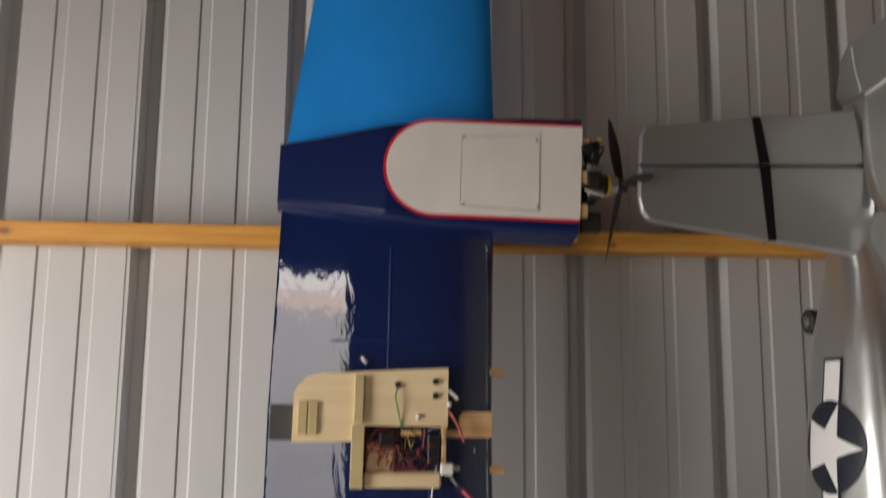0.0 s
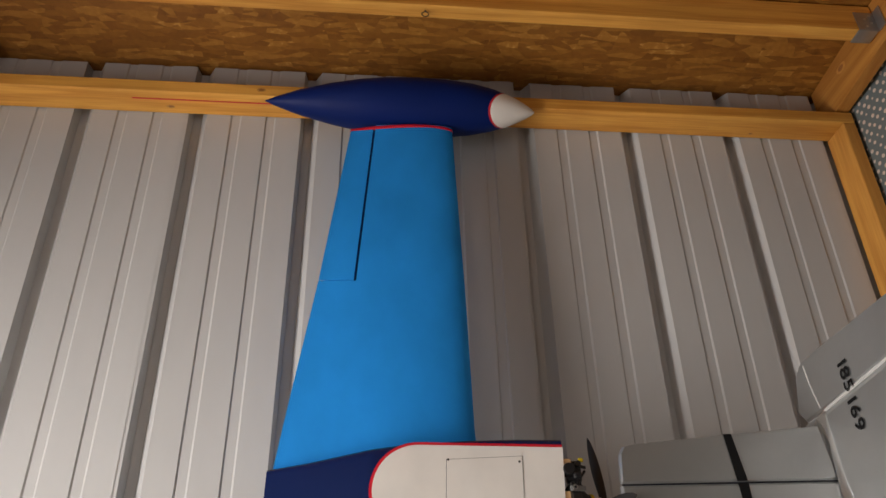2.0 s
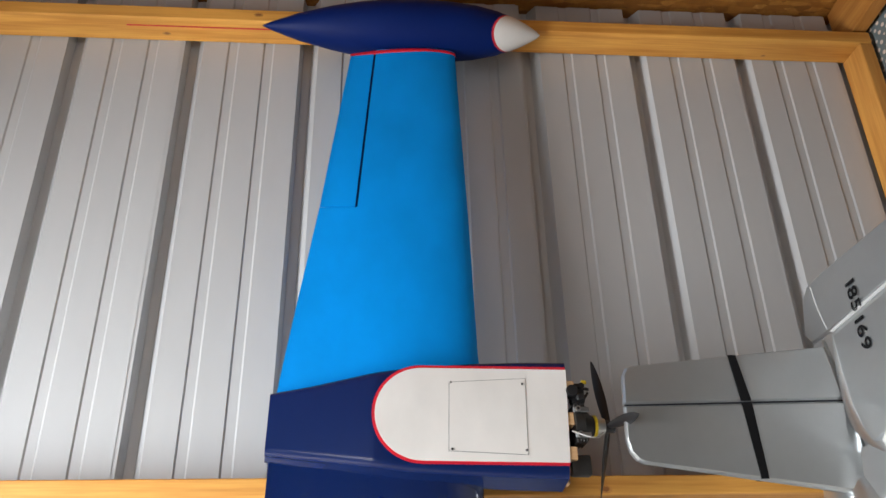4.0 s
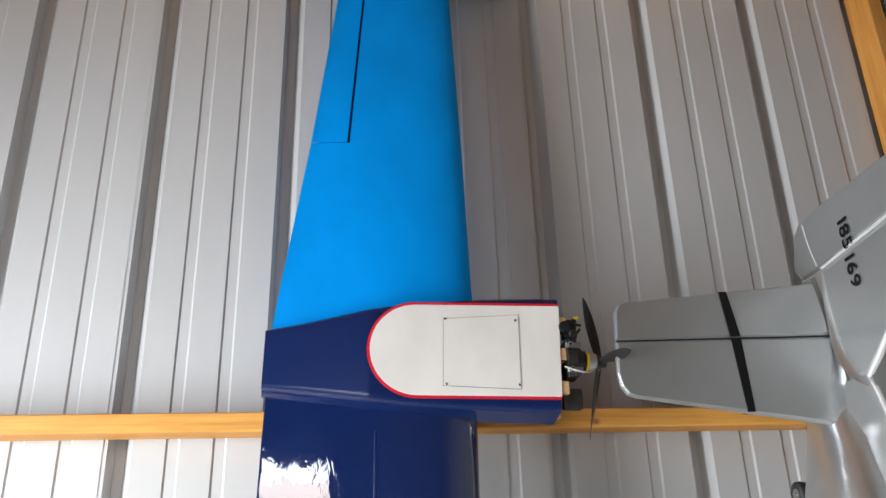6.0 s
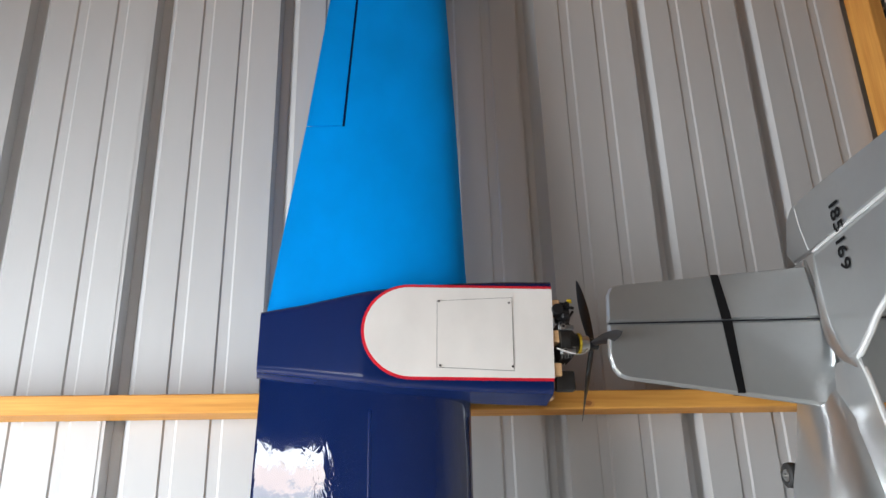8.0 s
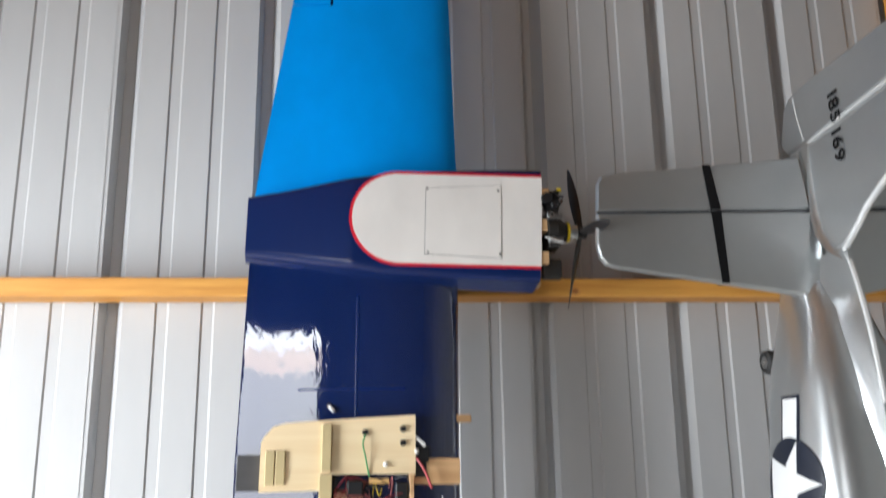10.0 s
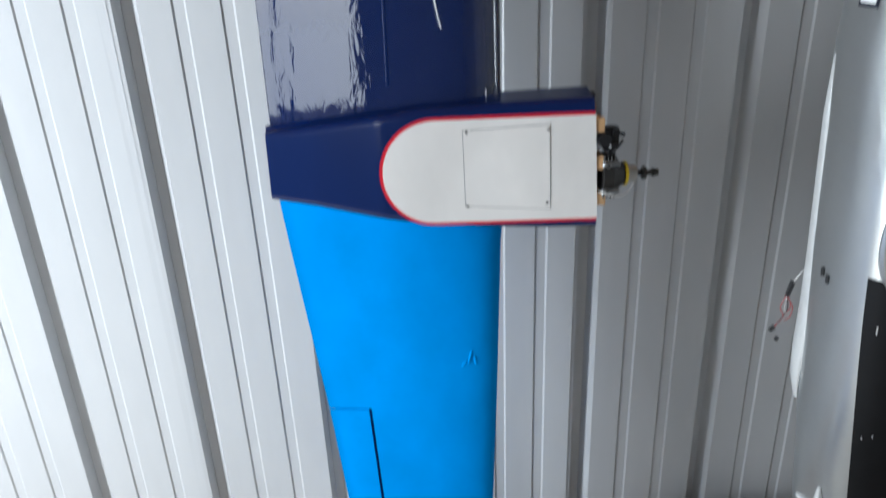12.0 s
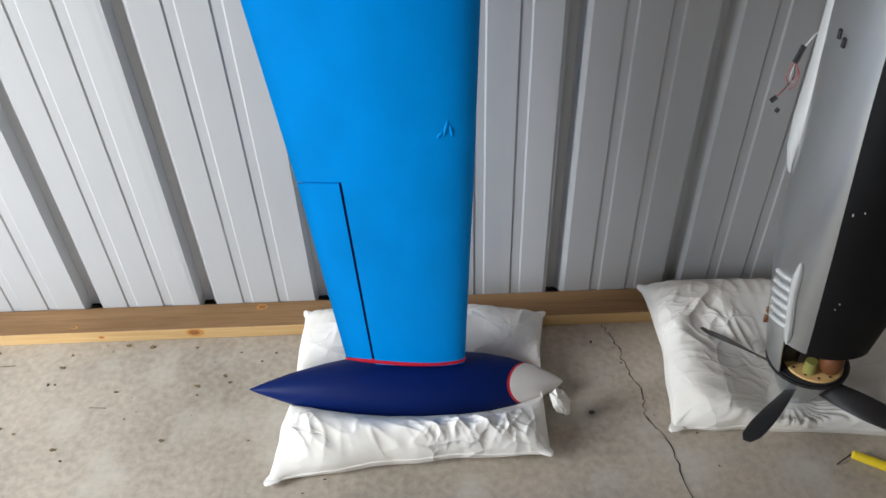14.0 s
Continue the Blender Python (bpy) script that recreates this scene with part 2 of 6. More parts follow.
def film(name, color, rough, ripple, scale, coat=0.6, spec=0.5, drip=1.0):
    """Iron-on covering film: glossy, with faint shrink ripples that break up what it mirrors."""
    m = bpy.data.materials.new(name)
    m.use_nodes = True
    t, n = m.node_tree, m.node_tree.nodes
    b = n["Principled BSDF"]
    b.inputs["Coat Weight"].default_value, b.inputs["Coat Roughness"].default_value = coat, rough
    b.inputs["Roughness"].default_value = rough + (0.12 if rough > 0.1 else 0.0)
    b.inputs["Coat IOR"].default_value = 1.6
    b.inputs["Specular IOR Level"].default_value = spec
    co = n.new("ShaderNodeTexCoord")
    a = n.new("ShaderNodeTexNoise")
    a.inputs["Scale"].default_value, a.inputs["Detail"].default_value = 4, 5
    r = n.new("ShaderNodeTexNoise")
    r.inputs["Scale"].default_value, r.inputs["Detail"].default_value, r.inputs["Distortion"].default_value = scale, 3, 0.6
    mp = n.new("ShaderNodeMapping")
    mp.inputs["Scale"].default_value = (1.5, drip, 1)
    t.links.new(co.outputs["Object"], mp.inputs[0])
    t.links.new(mp.outputs[0], a.inputs["Vector"])
    t.links.new(mp.outputs[0], r.inputs["Vector"])
    ramp = n.new("ShaderNodeValToRGB")
    ramp.color_ramp.elements[0].position, ramp.color_ramp.elements[1].position = 0.3, 0.7
    ramp.color_ramp.elements[0].color = rgba(tuple(v * 0.88 for v in color))
    ramp.color_ramp.elements[1].color = rgba(tuple(min(1, v * 1.08) for v in color))
    t.links.new(a.outputs["Fac"], ramp.inputs[0])
    t.links.new(ramp.outputs[0], b.inputs["Base Color"])
    bp = n.new("ShaderNodeBump")
    bp.inputs["Strength"].default_value, bp.inputs["Distance"].default_value = ripple, 0.004
    t.links.new(r.outputs["Fac"], bp.inputs["Height"])
    for k in ("Normal", "Coat Normal"):
        t.links.new(bp.outputs[0], b.inputs[k])
    return m


M_STEEL = material("cladding_paint", (0.50, 0.505, 0.515), rough=0.34, vary=0.06, grain=25, big=1.2, bump=0.02, stretch=(1, 1, 0.25))
M_PINE_X = wood("pine_along_x", (0.77, 0.385, 0.080), (0.54, 0.205, 0.030), "x", bump=0.2)
M_PINE_Y = wood("pine_along_y", (0.54, 0.24, 0.050), (0.38, 0.140, 0.024), "y")
M_PINE_Z = wood("pine_along_z", (0.66, 0.32, 0.07), (0.50, 0.20, 0.036), "z")
M_PLATE = wood("plate_brown", (0.345, 0.200, 0.090), (0.205, 0.108, 0.044), "x", ring=13, bump=0.3, rough=0.75)
M_PLATE_FRONT = wood("plate_front_pale", (0.66, 0.44, 0.20), (0.50, 0.30, 0.115), "x", ring=16, bump=0.2, rough=0.7)
M_OSB = osb("strand_board")
M_CONC = concrete("concrete")
M_CURTAIN = dotted("dotted_cloth")
M_BLUE = film("bright_blue_film", (0.0, 0.288, 0.83), 0.34, 0.05, 22, 0.0, 0.10)
M_NAVY = film("navy_film", (0.0032, 0.0150, 0.086), 0.035, 0.10, 30, 1.0, 1.0, 0.55)
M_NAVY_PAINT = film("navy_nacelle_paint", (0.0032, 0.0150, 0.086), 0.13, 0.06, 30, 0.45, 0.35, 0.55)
M_NAVY_FLAT = film("navy_paint", (0.001, 0.0125, 0.105), 0.36, 0.05, 20, 0.0, 0.16)
M_WHITE = film("white_film", (0.87, 0.845, 0.82), 0.25, 0.05, 20)
M_RED = material("red_trim", (0.62, 0.012, 0.03), rough=0.35, vary=0.08, bump=0)
M_DARK = material("dark_gap", (0.012, 0.013, 0.02), rough=0.7, bump=0)
M_PLY = wood("plywood", (0.87, 0.70, 0.45), (0.79, 0.60, 0.35), "x", ring=40, bump=0.05)
M_BALSA = wood("balsa_block", (0.66, 0.42, 0.22), (0.52, 0.30, 0.14), "x", ring=40, bump=0.05)
M_OLIVE = material("weathered_ply", (0.56, 0.45, 0.24), rough=0.7, vary=0.15, bump=0.1, stretch=(0.2, 1, 1))
M_FILTER = material("yellowed_plastic", (0.30, 0.28, 0.08), rough=0.4, vary=0.2, bump=0.05)
M_GREY = material("dark_tape", (0.06, 0.06, 0.065), rough=0.6, vary=0.3, bump=0.2)
M_ALU = material("aluminium", (0.62, 0.62, 0.61), rough=0.32, metal=1.0, vary=0.12, bump=0.05)
M_CAST = material("cast_engine", (0.055, 0.052, 0.05), rough=0.5, metal=0.7, vary=0.35, grain=90, bump=0.3)
M_BLACK = material("black_plastic", (0.014, 0.014, 0.016), rough=0.38, vary=0.3, bump=0.05)
M_SILVER = material("silver_paint", (0.56, 0.58, 0.59), rough=0.29, metal=0.85, vary=0.07, grain=60, big=2.5, bump=0, rough_vary=0.05, fine=0.2)
# lit copy of the silver paint, for edges and ribs that look bright
M_SILVER_LIT = material("silver_paint_lit", (0.68, 0.69, 0.69), rough=0.3, metal=0.3, vary=0.08, bump=0.08)
M_MATT = material("antiglare_black", (0.007, 0.007, 0.008), spec=0.15, rough=0.6, vary=0.35, grain=30, bump=0.05)
M_YELLOW = material("yellow_plastic", (0.75, 0.55, 0.02), rough=0.4, vary=0.1, bump=0.03)
M_PILLOW = material("pillow_cotton", (0.85, 0.835, 0.81), rough=0.9, vary=0.07, grain=420, big=6, bump=0.2, tint=(0.78, 0.735, 0.655), fine=0.2)
def cloth_wrinkles(m):
    """Crumpled cotton: crisp creases at two sizes, stronger in some places than in others."""
    t, n = m.node_tree, m.node_tree.nodes
    b = n["Principled BSDF"]
    co = n.new("ShaderNodeTexCoord")
    bend = n.new("ShaderNodeTexNoise")
    bend.inputs["Scale"].default_value, bend.inputs["Detail"].default_value = 9, 3
    t.links.new(co.outputs["Object"], bend.inputs["Vector"])
    warp = n.new("ShaderNodeMixRGB")
    warp.blend_type = "LINEAR_LIGHT"
    warp.inputs[0].default_value = 0.045
    t.links.new(co.outputs["Object"], warp.inputs[1])
    t.links.new(bend.outputs["Color"], warp.inputs[2])
    total = None
    for size, stretch, place, low, deep in ((10, (1.0, 0.5, 0.7), 4.5, 0.46, 0.0040), (24, (0.5, 1.0, 0.8), 7.0, 0.44, 0.0040)):
        mp = n.new("ShaderNodeMapping")
        mp.inputs["Scale"].default_value, mp.inputs["Rotation"].default_value = stretch, (0.2, 0.1, size * 0.4)
        t.links.new(warp.outputs[0], mp.inputs[0])
        cells = n.new("ShaderNodeTexVoronoi")
        cells.feature = "DISTANCE_TO_EDGE"
        cells.inputs["Scale"].default_value = size
        t.links.new(mp.outputs[0], cells.inputs["Vector"])
        fold = n.new("ShaderNodeMapRange")
        fold.inputs[1].default_value, fold.inputs[2].default_value, fold.inputs[3].default_value, fold.inputs[4].default_value = 0.0, 0.24, 1.0, 0.0
        t.links.new(cells.outputs["Distance"], fold.inputs[0])
        crest = n.new("ShaderNodeMath")
        crest.operation = "POWER"
        crest.inputs[1].default_value = 1.8
        t.links.new(fold.outputs[0], crest.inputs[0])
        where = n.new("ShaderNodeTexNoise")
        where.inputs["Scale"].default_value = place
        t.links.new(co.outputs["Object"], where.inputs["Vector"])
        r = n.new("ShaderNodeMapRange")
        r.inputs[1].default_value, r.inputs[2].default_value, r.inputs[3].default_value, r.inputs[4].default_value = low, low + 0.22, 0.04, deep / 0.010
        t.links.new(where.outputs["Fac"], r.inputs[0])
        mul = n.new("ShaderNodeMath")
        mul.operation = "MULTIPLY"
        t.links.new(crest.outputs[0], mul.inputs[0])
        t.links.new(r.outputs[0], mul.inputs[1])
        if total is None:
            total = mul
        else:
            add = n.new("ShaderNodeMath")
            t.links.new(total.outputs[0], add.inputs[0])
            t.links.new(mul.outputs[0], add.inputs[1])
            total = add
    bp = n.new("ShaderNodeBump")
    bp.inputs["Strength"].default_value, bp.inputs["Distance"].default_value = 0.8, 0.010
    t.links.new(total.outputs[0], bp.inputs["Height"])
    t.links.new(b.inputs["Normal"].links[0].from_socket, bp.inputs["Normal"])
    t.links.new(bp.outputs[0], b.inputs["Normal"])


cloth_wrinkles(M_PILLOW)
M_SKIN = material("cartridge_red", (0.45, 0.05, 0.06), rough=0.5, bump=0)
M_DULLRED = material("faded_red_wire", (0.36, 0.10, 0.10), rough=0.6, bump=0)
# brown for the bay's painted shade, and for some of its cables
M_BAY = material("bay_shade_cable_brown", (0.13, 0.070, 0.038), rough=0.55, vary=0.4, grain=70, bump=0.2)
M_RINGPLY = wood("varnished_plywood", (0.80, 0.53, 0.22), (0.66, 0.40, 0.14), "x", ring=40, bump=0.05)
M_KNOT = material("pine_knot", (0.33, 0.125, 0.034), rough=0.6, vary=0.4, grain=150, bump=0.1)
M_KNOTRING = material("pine_knot_ring", (0.55, 0.25, 0.06), rough=0.6, vary=0.3, grain=120, bump=0.1)
M_GREEN = material("green_wire", (0.02, 0.3, 0.08), rough=0.5, bump=0)
M_CHIPS = material("dry_chips", (0.20, 0.15, 0.08), rough=0.9, vary=0.5, grain=300, bump=0.1)
M_STARBLUE = material("insignia_navy", (0.012, 0.016, 0.03), rough=0.4, vary=0.2, bump=0)
M_STARWHITE = material("insignia_white", (0.74, 0.75, 0.76), rough=0.4, vary=0.06, bump=0)
M_RUBBER = material("tyre_rubber", (0.02, 0.02, 0.021), rough=0.7, vary=0.25, bump=0.2)
M_GALV = material("galvanised_steel", (0.42, 0.44, 0.46), rough=0.4, metal=0.9, vary=0.3, grain=35, bump=0.05)
M_COPPER = material("engine_brown", (0.20, 0.078, 0.03), rough=0.45, metal=0.3, vary=0.4, bump=0.2)
M_PLASTER = material("rear_lining", (0.16, 0.155, 0.145), rough=0.8, vary=0.2, bump=0.1)
M_EARTH = material("yard_gravel", (0.36, 0.34, 0.30), rough=0.9, vary=0.3, grain=40, big=0.6, bump=0.4)
M_PINKWIRE = material("pink_sleeve", (0.7, 0.12, 0.2), rough=0.5, bump=0)
M_WIREWHITE = material("white_wire", (0.75, 0.74, 0.72), rough=0.5, bump=0)
M_GLASS = bpy.data.materials.new("canopy_glass")
M_GLASS.use_nodes = True
_g = M_GLASS.node_tree.nodes["Principled BSDF"]
_g.inputs["Transmission Weight"].default_value, _g.inputs["Roughness"].default_value = 1.0, 0.03
_g.inputs["Base Color"].default_value = (0.9, 0.93, 0.93, 1)


# ---- mesh helpers ----
def part(name, bm, mat, parent=None, label="", smooth=False):
    me = bpy.data.meshes.new(name)
    bmesh.ops.recalc_face_normals(bm, faces=bm.faces)
    bm.to_mesh(me)
    bm.free()
    for p in me.polygons:
        p.use_smooth = smooth
    if smooth:
        me.set_sharp_from_angle(angle=radians(35))
    me.materials.append(mat)
    ob = new(name, me)
    ob.parent = parent
    return tagged(ob, label=label)


def empty(name, m, label, category, group="", kind=""):
    ob = new(name)
    ob.matrix_world = m
    return tagged(ob, label=label, category=category, group=group, kind=kind)


def box(bm, lo, hi, bevel=0.0, segs=1):
    lo, hi = Vector(lo), Vector(hi)
    d = bmesh.ops.create_cube(bm, size=1.0, matrix=Matrix.Translation((lo + hi) / 2) @ Matrix.Diagonal((*(hi - lo), 1)))
    if bevel:
        edges = list({e for v in d["verts"] for e in v.link_edges})
        bmesh.ops.bevel(bm, geom=edges, offset=bevel, segments=segs, affect="EDGES", profile=0.5)
    return bm


def boxes(*items):
    bm = bmesh.new()
    for it in items:
        box(bm, *it)
    return bm


def tube(bm, p, q, r0, r1=None, seg=16, cap=True):
    p, q = Vector(p), Vector(q)
    m = Matrix.Translation((p + q) / 2) @ (q - p).to_track_quat("Z", "Y").to_matrix().to_4x4()
    bmesh.ops.create_cone(bm, cap_ends=cap, segments=seg, radius1=r0, radius2=r0 if r1 is None else r1, depth=(q - p).length, matrix=m)
    return bm


def loft(bm, rings, close_ends=True):
    vs = [[bm.verts.new(p) for p in ring] for ring in rings]
    k = len(vs[0])
    for a, b in zip(vs, vs[1:]):
        for i in range(k):
            bm.faces.new((a[i], a[(i + 1) % k], b[(i + 1) % k], b[i]))
    if close_ends:
        bm.faces.new(vs[0])
        bm.faces.new(vs[-1])
    return bm


def slab(bm, outline, z0, z1):
    """A flat plate from an outline in x and y between two heights."""
    lo = [bm.verts.new((x, y, z0)) for x, y in outline]
    hi = [bm.verts.new((x, y, z1)) for x, y in outline]
    k = len(lo)
    for i in range(k):
        bm.faces.new((lo[i], lo[(i + 1) % k], hi[(i + 1) % k], hi[i]))
    bm.faces.new(lo)
    bm.faces.new(hi)
    return bm


def wire(bm, pts, r, seg=8):
    """A round cable along a smooth line through a few points."""
    pts = [Vector(p) for p in pts]
    fine = []
    for i in range(len(pts) - 1):
        p0, p1, p2, p3 = pts[max(i - 1, 0)], pts[i], pts[i + 1], pts[min(i + 2, len(pts) - 1)]
        for j in range(6):
            u = j / 6
            fine.append(0.5 * ((2 * p1) + (p2 - p0) * u + (2 * p0 - 5 * p1 + 4 * p2 - p3) * u * u + (3 * p1 - p0 - 3 * p2 + p3) * u ** 3))
    fine.append(pts[-1])
    rings = []
    for i, p in enumerate(fine):
        d = (fine[min(i + 1, len(fine) - 1)] - fine[max(i - 1, 0)]).normalized()
        a = d.orthogonal().normalized() if not rings else (ref - d * ref.dot(d)).normalized()
        ref = a
        b = d.cross(a)
        rings.append([p + (a * math.cos(w) + b * math.sin(w)) * r for w in (2 * math.pi * q / seg for q in range(seg))])
    return loft(bm, rings)


def lerp(a, b, u):
    return a + (b - a) * u


def table(rows, x):
    """Straight-line look-up in rows of (x, value, value, ...)."""
    for p, q in zip(rows, rows[1:]):
        if x <= q[0]:
            u = max(0.0, (x - p[0]) / (q[0] - p[0]))
            return [lerp(a, b, u) for a, b in zip(p[1:], q[1:])]
    return list(rows[-1][1:])


# ---- the shed: floor, clad wall, frame, roof ----
P = 0.304          # spacing of the tall ribs in the cladding
WALL_TOP = 3.24
X_RIGHT = 1.29
SLOPE = 0.09       # the roof rises this much per metre away from the wall


def roof_z(y):
    return 3.246 - SLOPE * y


def floor_slab():
    bm = boxes(((X_LEFT - 0.2, BACK_Y - 0.1, -0.12), (X_RIGHT + 0.3, 0.12, 0.0)))
    return tagged(part("floor", bm, M_CONC), "grey-brown bare concrete floor with stains and a crack", "floor", kind="structure")


def yard():
    bm = boxes(((-150, -150, -0.4), (150, 150, -0.05)))
    return tagged(part("ground", bm, M_EARTH), "pale gravel yard outside the open doorway", "ground", kind="structure")


def crack():
    rng = random.Random(4)
    way = [(0.429, -0.092), (0.440, -0.150), (0.456, -0.22), (0.480, -0.309), (0.474, -0.382), (0.511, -0.446), (0.514, -0.595), (0.53, -0.85), (0.50, -1.2)]
    bm = bmesh.new()
    left, right = [], []
    jog = 0.0
    for (x0, y0), (x1, y1) in zip(way, way[1:]):
        for j in range(9):
            u = j / 9
            jog = 0.65 * jog + rng.uniform(-0.0055, 0.0055)
            x, y = lerp(x0, x1, u) + jog + rng.uniform(-0.002, 0.002), lerp(y0, y1, u)
            w = rng.uniform(0.0005, 0.0017)
            left.append(bm.verts.new((x - w, y, 0.0012)))
            right.append(bm.verts.new((x + w, y, 0.0012)))
    for i in range(len(left) - 1):
        bm.faces.new((left[i], right[i], right[i + 1], left[i + 1]))
    return tagged(part("floor_crack", bm, M_DARK), "thin dark wandering crack in the concrete", "crack", kind="structure")


def sheet_mesh(k0, ribs=3):
    """One cladding sheet: shallow pan with tall ribs that open away from the room, two low ribs between."""
    prof = [(-0.045, 0.0)]
    for k in range(ribs):
        x = k * P
        prof += [(x - 0.015, 0.0), (x - 0.009, 0.034), (x + 0.013, 0.034), (x + 0.034, 0.0)]
        for f in (1, 2):
            c = x + (0.112 if f == 1 else 0.2055)
            prof += [(c - 0.0135, 0.0), (c - 0.0095, 0.0029), (c + 0.0108, 0.0029), (c + 0.0152, 0.0)]
    # the free edge of the sheet stands a little proud where it laps over the next one
    prof.append((ribs * P - 0.0235, -0.0022))
    bm = bmesh.new()
    rng = random.Random(k0)
    zs = [0.02 + (WALL_TOP - 0.02) * i / 8 for i in range(9)]
    rows = []
    for z in zs:
        rows.append([bm.verts.new((x, y + 0.0012 * noise.noise((x * 2 + k0, z * 0.9, 3)), z)) for x, y in prof])
    back = [[bm.verts.new((v.co.x, v.co.y + 0.0008, v.co.z)) for v in r] for r in rows]
    for grid in (rows, back):
        for a, b in zip(grid, grid[1:]):
            for i in range(len(a) - 1):
                bm.faces.new((a[i], a[i + 1], b[i + 1], b[i]))
    for i in range(len(prof) - 1):
        bm.faces.new((rows[-1][i], rows[-1][i + 1], back[-1][i + 1], back[-1][i]))
    return bm


def clad_wall():
    root = empty("wall_north", Matrix.Identity(4), "light grey ribbed steel cladding on timber framing", "wall", kind="structure")
    k = -8
    while k * P < X_RIGHT - 0.05:
        ribs = 3
        ob = part("cladding_sheet", sheet_mesh(k, ribs), M_STEEL, root)
        ob.location = (k * P, 0.0012 * (k % 2), 0)
        k += 3
    part("outer_skin", boxes(((X_LEFT, 0.05, 0), (X_RIGHT + 0.3, 0.09, 3.6))), M_DARK, root)
    return root


def timber(name, lo, hi, mat, label, seed=0, category="timber"):
    """A sawn length of softwood with eased, slightly uneven edges."""
    bm = bmesh.new()
    box(bm, lo, hi, 0.003, 2)
    return tagged(part(name, bm, mat), label, category, kind="structure")


def knots(beam, places, face):
    """Knots in a timber: a dark heart in a ring of turned grain, a hair proud of the face."""
    for x, y, z, r in places:
        for name, k, up, mat in (("knot_ring", 1.7, 0.0003, M_KNOTRING), ("knot", 1.0, 0.0007, M_KNOT)):
            bm = bmesh.new()
            rim = []
            for i in range(18):
                a = 2 * math.pi * i / 18
                q = r * k * (1 + 0.18 * noise.noise((x * 9 + math.cos(a), z * 9 + math.sin(a), k)))
                u, v = q * 1.35 * math.cos(a), q * 0.8 * math.sin(a)
                rim.append((x + u, y - up, z + v) if face == "front" else (x + u, y + v, z - up) if face == "under" else (x + u, y + v, z + up) if face == "top" else (x - up, y + u, z + v))
            bm.faces.new([bm.verts.new(p) for p in rim])
            part(name, bm, mat, beam)


floor_slab()
yard()
crack()
clad_wall()
GIRT = timber("trim_mid_girt", (X_LEFT, -0.089, 1.869), (1.212, -0.001, 1.907), M_PINE_X, "orange pine girt fixed flat across the cladding")
PLATE_TOP = timber("trim_top_plate", (X_LEFT, -0.089, 3.065), (1.252, -0.001, 3.103), M_PINE_X, "orange pine top plate under the roof edge")
timber("trim_corner_post", (1.214, -0.089, 0.0), (1.252, -0.001, 3.063), M_PINE_Z, "orange pine corner post beside the dotted cloth")
PLATE_LOW = timber("trim_bottom_plate", (X_LEFT, -0.089, 0.0), (1.212, -0.001, 0.038), M_PLATE, "brown bottom plate with a paler front face, lying flat on the concrete")
# the front face takes a paler brown than the top
PLATE_LOW.data.materials.append(M_PLATE_FRONT)
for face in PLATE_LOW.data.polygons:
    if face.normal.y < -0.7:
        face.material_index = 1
knots(PLATE_LOW, ((-0.455, -0.020, 0.038, 0.007), (-0.93, -0.07, 0.038, 0.004)), "top")
knots(PLATE_LOW, ((-0.62, -0.089, 0.024, 0.010), (-0.86, -0.089, 0.019, 0.004)), "front")


knots(GIRT, ((0.363, -0.089, 1.880, 0.006), (-0.835, -0.089, 1.886, 0.007), (-1.22, -0.089, 1.884, 0.006)), "front")
knots(PLATE_TOP, ((-0.665, -0.030, 3.065, 0.005), (0.97, -0.022, 3.065, 0.004)), "under")
knots(PLATE_TOP, ((-0.42, -0.089, 3.085, 0.005),), "front")
tagged(part("trim_chalk_line", boxes(((-0.76, -0.060, 3.0638), (-0.12, -0.0565, 3.0652))), M_RED), "faint red chalk line on the top plate", "mark", kind="structure")


